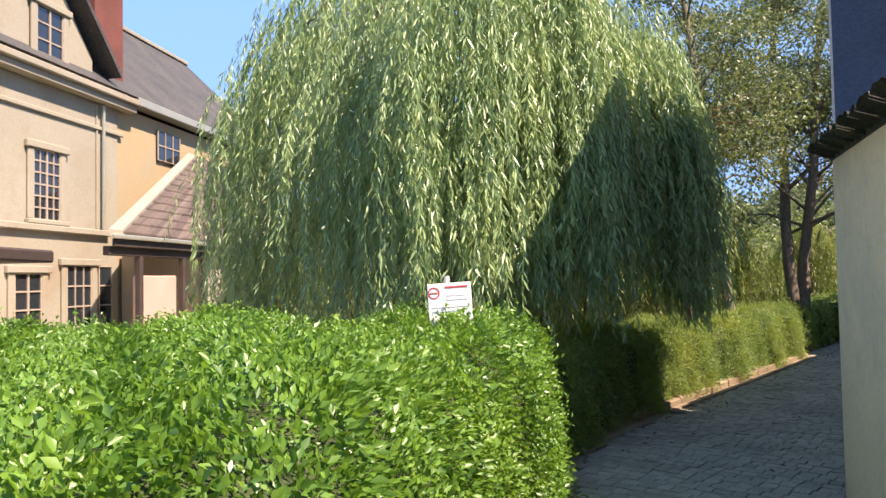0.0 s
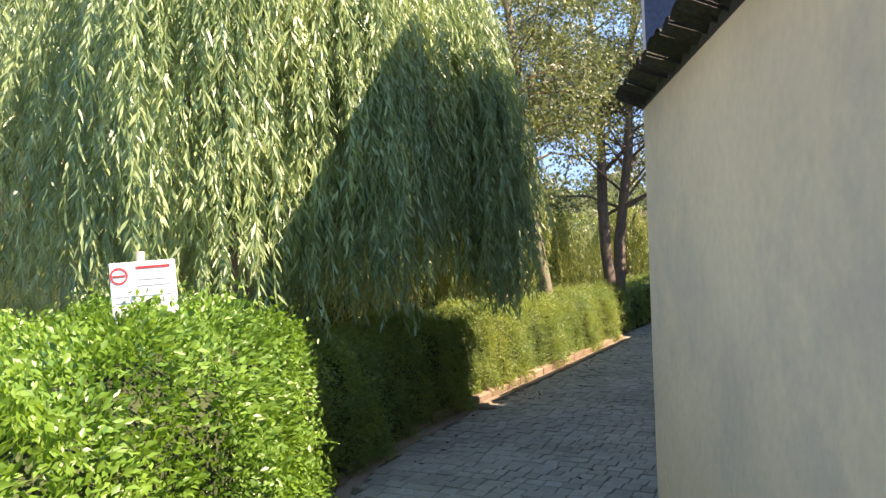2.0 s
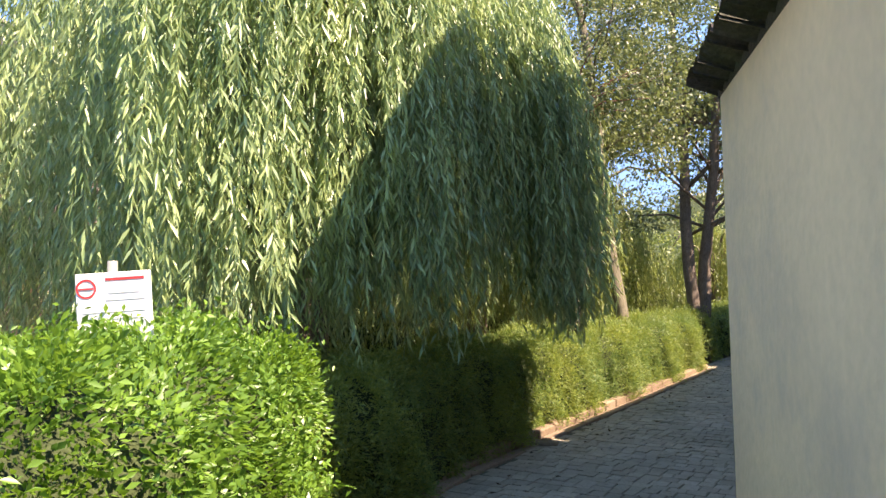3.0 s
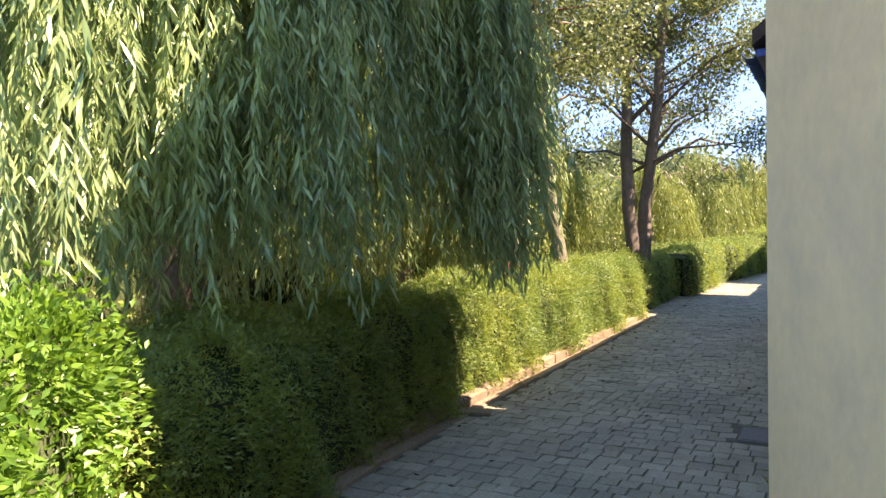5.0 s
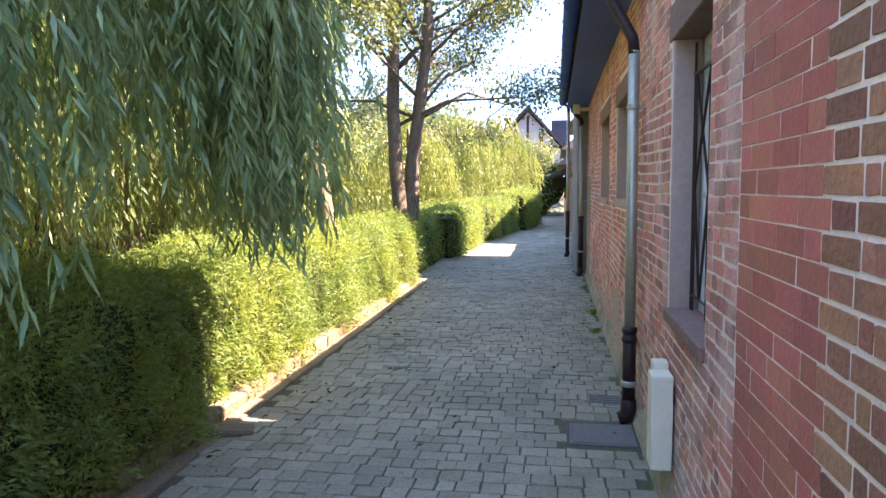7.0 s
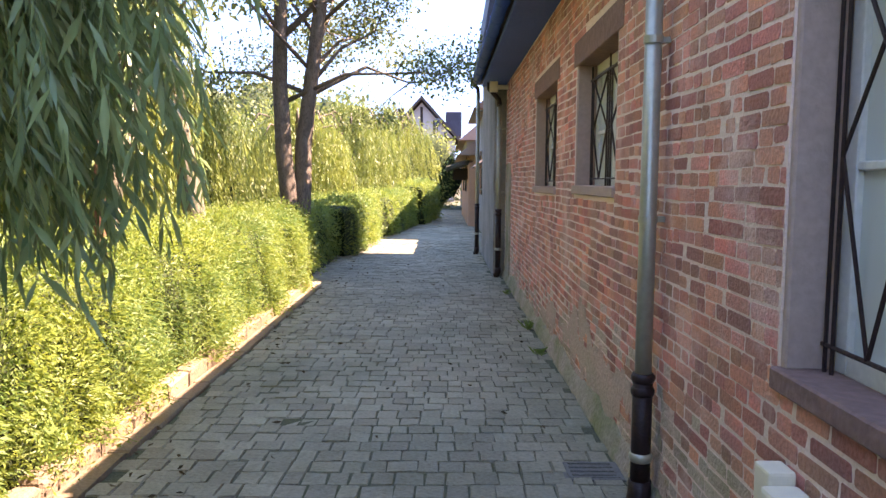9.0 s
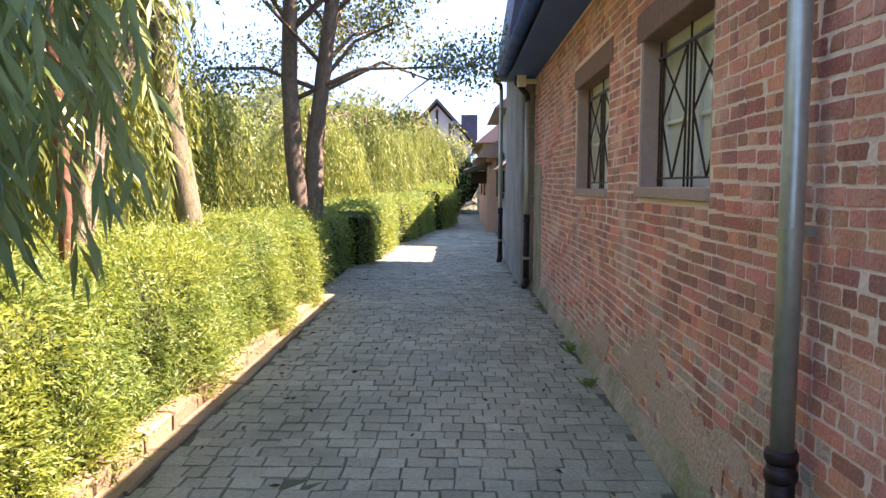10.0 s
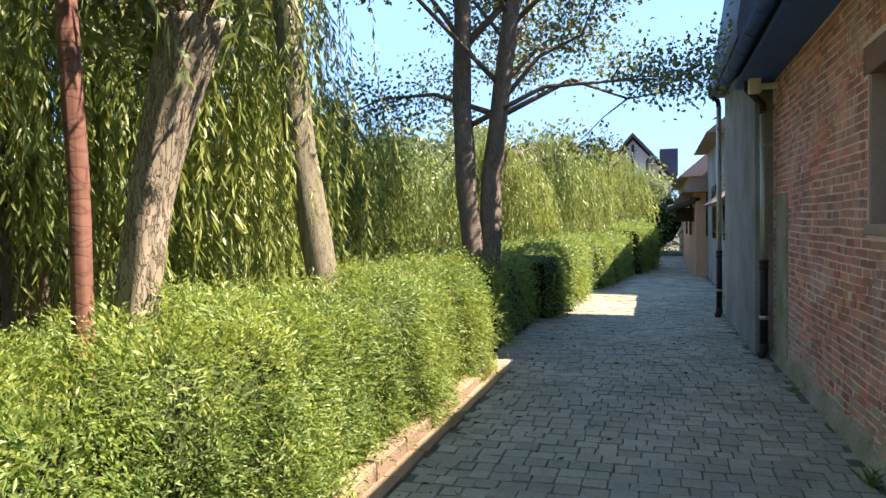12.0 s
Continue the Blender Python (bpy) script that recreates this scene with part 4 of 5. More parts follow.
# ---- windows of the brick wall ----
def barred_window(n, y0, y1, z0, z1):
    w, h = y1 - y0, z1 - z0
    e = thing("window_%d" % n, (WALL_X, y0, z0), 0, "wooden window behind dark wrought iron bars in a stone reveal", "window", "", "structure")
    d = 0.14
    for name, lo, hi in (("jamb", (0.004, 0.0, 0.0), (d, 0.03, h)), ("jamb", (0.004, w - 0.03, 0.0), (d, w, h)), ("sill", (-0.022, -0.01, -0.06), (d, w + 0.01, 0.004)), ("lintel", (-0.008, -0.12, h - 0.004), (d, w + 0.08, h + 0.17))):
        part(name, bevelled(lo, hi, 0.006), M_LINTEL if name == "lintel" or (n == 1 and name == "sill") else M_STONE, e)
    for name, lo, hi in (("frame", (d, 0.03, 0.0), (d + 0.05, 0.09, h)), ("frame", (d, w - 0.09, 0.0), (d + 0.05, w - 0.03, h)), ("frame", (d, 0.09, 0.0), (d + 0.05, w - 0.09, 0.06)), ("frame", (d, 0.09, h - 0.06), (d + 0.05, w - 0.09, h)), ("mullion", (d - 0.006, w / 2 - 0.035, 0.06), (d + 0.05, w / 2 + 0.035, h - 0.06)), ("glazing_bar", (d, 0.09, h * 0.42), (d + 0.04, w / 2 - 0.035, h * 0.42 + 0.025)), ("glazing_bar", (d, w / 2 + 0.035, h * 0.42), (d + 0.04, w - 0.09, h * 0.42 + 0.025))):
        part(name, bevelled(lo, hi, 0.004), M_PAINT, e)
    for a, b in ((0.09, w / 2 - 0.035), (w / 2 + 0.035, w - 0.09)):
        bm = bmesh.new()
        box(bm, (d + 0.02, a, 0.06), (d + 0.026, b, h - 0.06))
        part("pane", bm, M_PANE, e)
    grille = part("grille", bevelled((0.092, 0.04, h * 0.86), (0.107, w - 0.04, h * 0.86 + 0.018), 0.002), M_IRON, e, "dark wrought iron grille")
    def bar(p, q):
        bm = bmesh.new()
        sweep(bm, [p, q], [0.0065, 0.0065], 6)
        part("bar", bm, M_IRON, grille)
    xx = 0.1
    for f in (0.06, 0.1, 0.45, 0.5, 0.55, 0.9, 0.94):
        bar((xx, w * f, 0.004), (xx, w * f, h * (0.98 if f in (0.06, 0.5, 0.94) else 0.86)))
    for a, b in ((0.1, 0.45), (0.55, 0.9)):
        m = (a + b) / 2
        bar((xx, w * a, h * 0.86), (xx, w * b, h * 0.45))
        bar((xx, w * b, h * 0.86), (xx, w * a, h * 0.45))
        bar((xx, w * a, h * 0.45), (xx, w * m, h * 0.06))
        bar((xx, w * b, h * 0.45), (xx, w * m, h * 0.06))
    bar((xx, w * 0.04, h * 0.06), (xx, w * 0.96, h * 0.06))
    return e


M_PANE = glass_material("pale_painted_reflection_glass")
# pale base colour paints the reflected sky and greenery into the panes
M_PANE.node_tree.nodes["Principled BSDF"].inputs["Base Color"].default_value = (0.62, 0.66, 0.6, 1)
for n, (y0, y1, z0, z1) in enumerate(OPEN):
    barred_window(n + 1, y0, y1, z0, z1)
for y0, y1, z0, z1 in OPEN:
    wall_block("wall_window_back", (WALL_X + 0.3, y0 - 0.05, z0 - 0.05), (WALL_X + 0.39, y1 + 0.05, z1 + 0.05), M_GREY, "dim room wall behind the barred window")

# ---- coping tiles on the cream wall ----
wall_garden = bpy.data.objects["wall_garden"]
COPE = [(-1.27, 6.26), (-0.27, 3.85), (1.15, 0.0), (2.6, -3.8)]
rc = random.Random(8)
total = sum(math.hypot(b[0] - a[0], b[1] - a[1]) for a, b in zip(COPE, COPE[1:]))
tile_meshes = []
for k in range(6):
    bm = bmesh.new()
    rows = []
    for i in range(4):
        f = i / 3
        ring = [bm.verts.new((0.085 * math.cos(an) * (1 - 0.12 * f), -0.17 + f * 0.36, 0.032 * math.sin(an) + f * 0.13 + rc.uniform(-0.004, 0.004))) for an in [math.pi * j / 6 for j in range(7)]]
        low = [bm.verts.new(v.co + Vector((0, 0.004, -0.016))) for v in ring]
        rows.append((ring, low))
    for (a, al), (b, bl) in zip(rows, rows[1:]):
        for j in range(6):
            bm.faces.new((a[j], b[j], b[j + 1], a[j + 1]))
            bm.faces.new((al[j], al[j + 1], bl[j + 1], bl[j]))
    a, al = rows[0]
    for j in range(6):
        bm.faces.new((a[j], a[j + 1], al[j + 1], al[j]))
    me = bpy.data.meshes.new("coping_tile")
    bm.to_mesh(me)
    bm.free()
    me.materials.append(M_TILE_DARK)
    tile_meshes.append(me)
s, i = 0.04, 0
while s < total:
    x, y, a = along(COPE, s)
    ob = new("coping_tile", tile_meshes[i % 6])
    ob.parent = wall_garden
    ob.matrix_basis = pose(x + 0.03, y, 2.585 + rc.uniform(-0.012, 0.015), rc.uniform(-4, 4), rc.uniform(-3, 3), a + 180 + rc.uniform(-5, 5))
    s += rc.uniform(0.14, 0.165)
    i += 1
bm = bmesh.new()
prism(bm, [(x + 0.0, y) for x, y in COPE] + [(x + 0.42, y + 0.14) for x, y in COPE[::-1]], 2.622, 2.72)
part("coping_bed", bm, M_TILE_DARK, wall_garden)

# ---- sign in the hedge ----
sign = thing("notice_sign", (-3.3, 4.1, 0.0), 40, "white notice sign on a post standing in the hedge", "sign")
tilt = pose(0, 0, 1.6, 0, -3, 0)
part("panel", bevelled((-0.155, -0.008, -0.15), (0.155, 0.008, 0.15), 0.004, tilt), M_SIGN, sign)
bm = bmesh.new()
sweep(bm, [(-0.02, 0.035, 0.0), (-0.02, 0.035, 1.8)], [0.022, 0.022], 10)
part("post", bm, M_ZINC, sign, "grey metal post", True)
bm = bmesh.new()
for k in range(24):
    a0, a1 = 2 * math.pi * k / 24, 2 * math.pi * (k + 1) / 24
    v = [bm.verts.new(tilt @ Vector((-0.11 + r * math.cos(a), -0.0105, 0.085 + r * math.sin(a)))) for r, a in ((0.033, a0), (0.042, a0), (0.042, a1), (0.033, a1))]
    bm.faces.new(v)
part("ring", bm, M_SIGNRED, sign, "red prohibition ring")
part("stroke", bevelled((-0.14, -0.0115, 0.081), (-0.08, -0.0095, 0.089), 0.0005, tilt), M_SIGNRED, sign)
for k, (x0, x1, z) in enumerate(((-0.03, 0.13, 0.115), (-0.02, 0.11, 0.06), (-0.03, 0.13, 0.03), (-0.13, 0.13, -0.02), (-0.13, 0.1, -0.05))):
    part("text_bar", bevelled((x0, -0.0105, z), (x1, -0.0085, z + 0.012), 0.0005, tilt), M_SIGNRED if k == 0 else M_BAR, sign)

# ---- the old house beyond the garden ----
HX, HY, HYAW = -18.196, 6.558, 29.7
M_HOUSE = pose(HX, HY, 0, 0, 0, HYAW + 90)
house = thing("old_house", (HX, HY, 0), HYAW + 90, "old cream rendered house with slate roof and small-paned windows", "house")


def hbox(name, lo, hi, mat, parent=None, r=0.02, label=""):
    """A box in the house's frame: s along the front, n towards the garden (outwards), z up."""
    return part(name, bevelled((lo[0], -hi[1], lo[2]), (hi[0], -lo[1], hi[2]), r), mat, parent or house, label)


hbox("wall", (-6, -8, -0.1), (4.4, 0, 6.75), M_PALE, r=0.01)
hbox("wall", (4.404, -8, -0.1), (16, -0.05, 6.9), M_OCHRE, r=0.01)
hbox("cornice", (-6, 0, 6.75), (4.9, 0.3, 6.95), M_PALE)
hbox("cornice", (-6, 0, 6.952), (4.95, 0.42, 7.12), M_PALE)
hbox("cornice", (-6, 0, 6.0), (4.6, 0.07, 6.12), M_PALE)
hbox("string_course", (-6, 0, 3.12), (3.9, 0.14, 3.28), M_PALE)
hbox("gutter", (4.95, -0.1, 7.0), (16, 0.35, 7.24), M_ZINC)
hbox("pilaster", (3.4, 0, 3.3), (3.45, 0.05, 6.7), M_PALE)
bm = bmesh.new()
for pts in ([(-3.2, 7.12), (3.3, 7.12), (3.3, 7.9), (0.4, 11.2), (-3.2, 8.2)],):
    a = [bm.verts.new((q, 0.02, z)) for q, z in pts]
    b = [bm.verts.new((q, 1.6, z)) for q, z in pts]
    bm.faces.new(a)
    bm.faces.new(b[::-1])
    for i in range(len(pts)):
        j = (i + 1) % len(pts)
        bm.faces.new((a[i], a[j], b[j], b[i]))
part("dormer_gable", bm, M_PALE, house)
bm = bmesh.new()
for q0, z0, q1, z1 in ((4.0, 7.55, 0.4, 11.35), (-3.9, 7.9, 0.4, 11.35)):
    vv = [bm.verts.new(p) for p in ((q0, -0.4, z0), (q0, 2.5, z0), (q1, 2.5, z1), (q1, -0.4, z1), (q0, -0.4, z0 + 0.16), (q0, 2.5, z0 + 0.16), (q1, 2.5, z1 + 0.16), (q1, -0.4, z1 + 0.16))]
    for f in ((0, 1, 2, 3), (7, 6, 5, 4), (0, 4, 5, 1), (1, 5, 6, 2), (2, 6, 7, 3), (3, 7, 4, 0)):
        bm.faces.new([vv[i] for i in f])
part("dormer_roof", bm, M_ROOF_GREY, house)
bm = bmesh.new()
vv = [bm.verts.new(p) for p in ((-6, -0.3, 7.24), (16, -0.3, 7.24), (16, 4.2, 11.6), (-6, 4.2, 11.6), (16, 8.6, 7.1), (-6, 8.6, 7.1))]
for f in ((0, 1, 2, 3), (3, 2, 4, 5), (0, 3, 5), (1, 4, 2), (0, 5, 4, 1)):
    bm.faces.new([vv[i] for i in f])
part("roof", bm, M_ROOF_GREY, house, "weathered dark slate roof")
hbox("chimney", (3.7, -1.2, 7.4), (5.0, -0.2, 13.0), M_CHIMNEY, label="tall red brick chimney")
hbox("ridge", (4, -4.3, 11.6), (16, -4.1, 11.75), M_PALE)


def house_window(s0, s1, z0, z1, cols, rows, surround=True):
    w = hbox("window", (s0, -0.02, z0), (s1, 0.012, z1), M_GLASS, r=0.004)
    if surround:
        for lo, hi in (((s0 - 0.2, 0, z0), (s0, 0.07, z1)), ((s1, 0, z0), (s1 + 0.2, 0.07, z1)), ((s0 - 0.28, 0, z1), (s1 + 0.28, 0.12, z1 + 0.18)), ((s0 - 0.25, 0, z0 - 0.12), (s1 + 0.25, 0.14, z0))):
            hbox("surround", lo, hi, M_PALE, w)
    for i in range(cols + 1):
        x = s0 + (s1 - s0) * i / cols
        t = 0.035 if i in (0, cols) else (0.03 if cols % 2 == 0 and i == cols // 2 else 0.015)
        hbox("glazing_bar", (max(x - t, s0), 0.012, z0), (min(x + t, s1), 0.045, z1), M_FRAME, w, 0.003)
    for i in range(rows + 1):
        z = z0 + (z1 - z0) * i / rows
        hbox("glazing_bar", (s0, 0.012, max(z - 0.02, z0)), (s1, 0.042, min(z + 0.02, z1)), M_FRAME, w, 0.003)


house_window(1.1, 2.05, 7.4, 8.65, 2, 3)
house_window(1.0, 1.95, 3.4, 5.1, 4, 6)
house_window(6.45, 7.8, 5.65, 6.6, 3, 2, False)
house_window(0.4, 1.3, 0.8, 2.1, 2, 3)
house_window(2.2, 3.2, 0.2, 2.3, 3, 4)
house_window(3.5, 4.1, 0.2, 2.3, 1, 4, False)
bm = bmesh.new()
sweep(bm, [(3.62, -0.1, 3.3), (3.62, -0.1, 6.7)], [0.05, 0.05], 8)
part("downpipe", bm, M_ZINC, house)

# low tiled lean-to in front of the house
lean = thing("lean_to", (HX, HY, 0), HYAW + 90, "timber lean-to with an old clay tile roof", "outbuilding")
S0, S1, N0, N1, Z0, Z1 = 0.3, 7.2, 2.6, 0.0, 2.92, 6.1
bm = bmesh.new()
vv = [bm.verts.new(p) for p in ((S0, -N0, Z0), (S1, -N0, Z0), (S1 + 7.4, 0, Z1), (S0 + 8.3, 0, Z1), (S0, -N0, Z0 - 0.1), (S1, -N0, Z0 - 0.1), (S1 + 7.4, 0, Z1 - 0.1), (S0 + 8.3, 0, Z1 - 0.1))]
for f in ((0, 1, 2, 3), (7, 6, 5, 4), (0, 4, 5, 1), (1, 5, 6, 2), (2, 6, 7, 3), (3, 7, 4, 0)):
    bm.faces.new([vv[i] for i in f])
part("roof_deck", bm, M_ROOF, lean)
for r in range(13):
    f0, f1 = r / 13, (r + 1) / 13 + 0.02
    a0, b0 = S0 + 8.3 * f0, S1 + 7.4 * f0
    a1, b1 = S0 + 8.3 * f1, S1 + 7.4 * f1
    bm = bmesh.new()
    cols = 28
    for c in range(cols):
        u0, u1 = c / cols + 0.001, (c + 1) / cols - 0.001
        j = rc.uniform(-0.012, 0.012)
        pts = [(a0 + (b0 - a0) * u0, f0), (a0 + (b0 - a0) * u1, f0), (a1 + (b1 - a1) * u1, f1), (a1 + (b1 - a1) * u0, f1)]
        top = [bm.verts.new((x, -N0 + N0 * f, Z0 + (Z1 - Z0) * f + (0.075 if f == f0 else 0.02) + j)) for x, f in pts]
        low = [bm.verts.new((v.co.x, v.co.y, v.co.z - 0.045)) for v in top[:2]]
        bm.faces.new(top)
        bm.faces.new((low[0], low[1], top[1], top[0]))
    part("tile_course", bm, M_ROOF, lean)
bm = bmesh.new()
vv = [bm.verts.new(p) for p in ((S0 - 0.2, -N0 - 0.02, Z0 + 0.1), (S0 + 0.3, -N0 - 0.02, Z0 + 0.1), (S0 + 8.6, 0, Z1 + 0.1), (S0 + 8.1, 0, Z1 + 0.1), (S0 - 0.2, -N0 - 0.02, Z0 - 0.05), (S0 + 0.3, -N0 - 0.02, Z0 - 0.05), (S0 + 8.6, 0, Z1 - 0.05), (S0 + 8.1, 0, Z1 - 0.05))]
for f in ((0, 1, 2, 3), (7, 6, 5, 4), (0, 4, 5, 1), (1, 5, 6, 2), (2, 6, 7, 3), (3, 7, 4, 0)):
    bm.faces.new([vv[i] for i in f])
part("verge_mortar", bm, M_PALE, lean, "pale mortar verge")
hbox("fascia", (S0, N0 - 0.05, Z0 - 0.28), (S1, N0 + 0.02, Z0 - 0.1), M_TIMBER, lean)
hbox("gutter", (S0 - 0.1, N0, Z0 - 0.1), (S1 + 0.2, N0 + 0.12, Z0), M_ZINC, lean)
hbox("back_wall", (4.5, 0.05, -0.1), (S1 + 4, 0.45, 2.7), M_OCHRE, lean)
for q in (S0 + 1.2, S0 + 3.2, S0 + 4.4, S0 + 6.2):
    hbox("post", (q, N0 - 0.25, -0.1), (q + 0.15, N0 - 0.1, 2.7), M_TIMBER, lean)
hbox("panel", (S0 + 1.35, N0 - 0.4, -0.1), (S0 + 3.2, N0 - 0.3, 2.0), M_STONE, lean)
hbox("panel", (S0 + 4.55, N0 - 0.4, -0.1), (S0 + 6.2, N0 - 0.3, 2.55), M_PALE, lean)
hbox("beam", (S0, N0 - 0.28, 2.45), (S1, N0 - 0.1, 2.66), M_TIMBER, lean)

# dark timber porch at the near corner of the house
porch = thing("timber_porch", (-10.65, 3.6, 0.0), 40, "small dark timber shed with a tiled roof", "shed")
part("roof_slab", bevelled((-1.6, -0.6, 2.12), (0.35, 1.2, 2.3), 0.03), M_TIMBER, porch)
part("panel", bevelled((-1.5, -0.3, 0.0), (0.15, -0.2, 2.12), 0.01), M_PALE, porch)
part("post", bevelled((0.15, -0.45, 0.0), (0.3, -0.3, 2.12), 0.01), M_TIMBER, porch)
bm = bmesh.new()
sweep(bm, [(0.22, -0.4, 1.9), (-0.3, -0.4, 1.1)], [0.05, 0.05], 6)
part("brace", bm, M_TIMBER, porch)

# ---- far end of the lane ----
far = thing("half_timbered_house", (-4.03, 60.0, 0.0), 0, "half-timbered house with a steep brown gable", "house")
part("wall", bevelled((-2.2, 0, -0.05), (2.6, 8, 4.4), 0.02), M_INFILL, far)
bm = bmesh.new()
a = [bm.verts.new(p) for p in ((-2.2, 0, 4.4), (2.6, 0, 4.4), (0.2, 0, 7.0))]
b = [bm.verts.new((v.co.x, 8, v.co.z)) for v in a]
bm.faces.new(a)
bm.faces.new(b[::-1])
for i in range(3):
    bm.faces.new((a[i], b[i], b[(i + 1) % 3], a[(i + 1) % 3]))
part("gable", bm, M_INFILL, far)
for q0, q1 in ((-2.7, 0.2), (3.1, 0.2)):
    bm = bmesh.new()
    zz0, zz1 = 4.0, 7.2
    vv = [bm.verts.new(p) for p in ((q0, -0.5, zz0), (q0, 8.3, zz0), (q1, 8.3, zz1), (q1, -0.5, zz1), (q0, -0.5, zz0 + 0.25), (q0, 8.3, zz0 + 0.25), (q1, 8.3, zz1 + 0.25), (q1, -0.5, zz1 + 0.25))]
    for f in ((0, 1, 2, 3), (7, 6, 5, 4), (0, 4, 5, 1), (1, 5, 6, 2), (2, 6, 7, 3), (3, 7, 4, 0)):
        bm.faces.new([vv[i] for i in f])
    part("roof", bm, M_ROOF, far)
for q in (-1.5, -0.7, 0.2, 1.1, 1.9):
    part("stud", bevelled((q - 0.09, -0.05, 3.0), (q + 0.09, 0.02, 6.7 - 1.05 * abs(q - 0.2)), 0.01), M_TIMBER, far)
part("beam", bevelled((-2.2, -0.06, 4.35), (2.6, 0.02, 4.55), 0.01), M_TIMBER, far)
part("chimney", bevelled((-1.7, 3, 5.6), (-1.2, 3.6, 6.9), 0.02), M_TIMBER, far)
part("dormer", bevelled((1.9, 2.5, 4.8), (3.1, 5.0, 6.6), 0.03), M_SLATE, far)

# first two: unseen blocks, added and sized to shade the lane round its sun patch
for y0, y1, x, h, mat, lab in ((22.1, 25.7, -1.15, 1.9, M_GREY, "added low grey rendered shed, unseen, set back to shade the lane"), (25.9, 30.6, -1.1, 3.4, M_GREY, "added grey rendered barn, unseen, set back to shade the far lane"), (31.0, 40.0, -1.4, 2.4, M_ORANGE, "low orange-brown rendered house beside the far lane"), (40.5, 52.0, -1.2, 3.4, M_PALE, "pale low house at the end of the lane")):
    e = thing("lane_house", (x, y0, 0), 0, lab, "house")
    part("wall", bevelled((0, 0, -0.05), (5, y1 - y0, h), 0.02), mat, e)
    bm = bmesh.new()
    vv = [bm.verts.new(p) for p in ((-0.35, -0.3, h - 0.1), (5.3, -0.3, h - 0.1), (2.5, -0.3, h + 2.3), (-0.35, y1 - y0 + 0.3, h - 0.1), (5.3, y1 - y0 + 0.3, h - 0.1), (2.5, y1 - y0 + 0.3, h + 2.3))]
    for f in ((0, 1, 2), (5, 4, 3), (0, 2, 5, 3), (2, 1, 4, 5), (0, 3, 4, 1)):
        bm.faces.new([vv[i] for i in f])
    part("roof", bm, M_ROOF_PALE, e)
    for k in range(2):
        part("window", bevelled((-0.03, 2 + k * 3, 1.1), (0.02, 3 + k * 3, 2.3), 0.01), M_GLASS, e)
awn = thing("door_canopy", (-1.4, 31.6, 2.0), 0, "small dark tiled door canopy on a far wall", "canopy")
part("canopy_roof", bevelled((-0.75, -0.6, 0.0), (0.2, 1.6, 0.18), 0.04, pose(0, 0, 0, 0, -18, 0)), M_TILE_DARK, awn)
part("bracket", bevelled((-0.5, 0.3, -0.5), (0.0, 0.38, -0.1), 0.02), M_TIMBER, awn)
post = thing("street_lamp", (-2.6, 50.0, 0.0), 0, "slim grey street lamp far along the lane", "street lamp")
bm = bmesh.new()
sweep(bm, [(0, 0, 0), (0, 0, 4.6)], [0.06, 0.04], 8)
part("pole", bm, M_IRON, post)
part("lantern", bevelled((-0.16, -0.16, 4.6), (0.16, 0.16, 5.05), 0.06), M_GLASS, post)

# plaster strip at the wall's end, weeds and litter
patch = finish("plaster_patch", bevelled((WALL_X - 0.02, 17.25, 0.0), (WALL_X + 0.02, 17.9, 1.72), 0.012), M_PLASTER, brick_wall)
rw = np.random.default_rng(61)
for k, (wx, wy, size) in enumerate(((-1.34, 8.3, 0.9), (-1.36, 12.9, 0.7), (-1.34, 14.0, 0.9), (-1.36, 16.3, 0.6))):
    e = thing("weed_tuft", (wx, wy, 0.0), 0, "small green weed tuft growing at the wall foot", "weed", "weeds along the lane")
    for j in range(26):
        an, ln = rw.uniform(0, 2 * math.pi), size * rw.uniform(0.05, 0.14)
        bm = bmesh.new()
        o = Vector((rw.normal(0, 0.02), rw.normal(0, 0.03), 0.0))
        d = Vector((math.cos(an) * 0.6, math.sin(an) * 0.6, 1)).normalized()
        t = Vector((-math.sin(an), math.cos(an), 0)) * 0.006 * size
        vv = [bm.verts.new(o - t), bm.verts.new(o + t), bm.verts.new(o + d * ln * 0.6 + t * 1.3), bm.verts.new(o + d * ln + Vector((math.cos(an), math.sin(an), -0.3)) * 0.02), bm.verts.new(o + d * ln * 0.6 - t * 1.3)]
        bm.faces.new(vv)
        part("blade", bm, L_HEDGE, e)
litter = thing("leaf_litter", (0, 0, 0), 0, "few dry fallen leaves scattered on the setts", "fallen leaves", "", "stuff")
n = 170
lx = np.where(rw.random(n) < 0.6, -3.8 + np.abs(rw.normal(0, 0.25, n)), rw.uniform(-3.6, -1.4, n))
lb = np.stack([lx, rw.uniform(6.8, 20, n), np.full(n, 0.012)], -1)
lw = rw.normal(0, 1, (n, 3))
lw[:, 2] *= 0.12
leaves("fallen_leaf", lb, lw, rw.uniform(0.03, 0.07, n), rw.uniform(0.012, 0.025, n), M_LITTER, litter, rw)

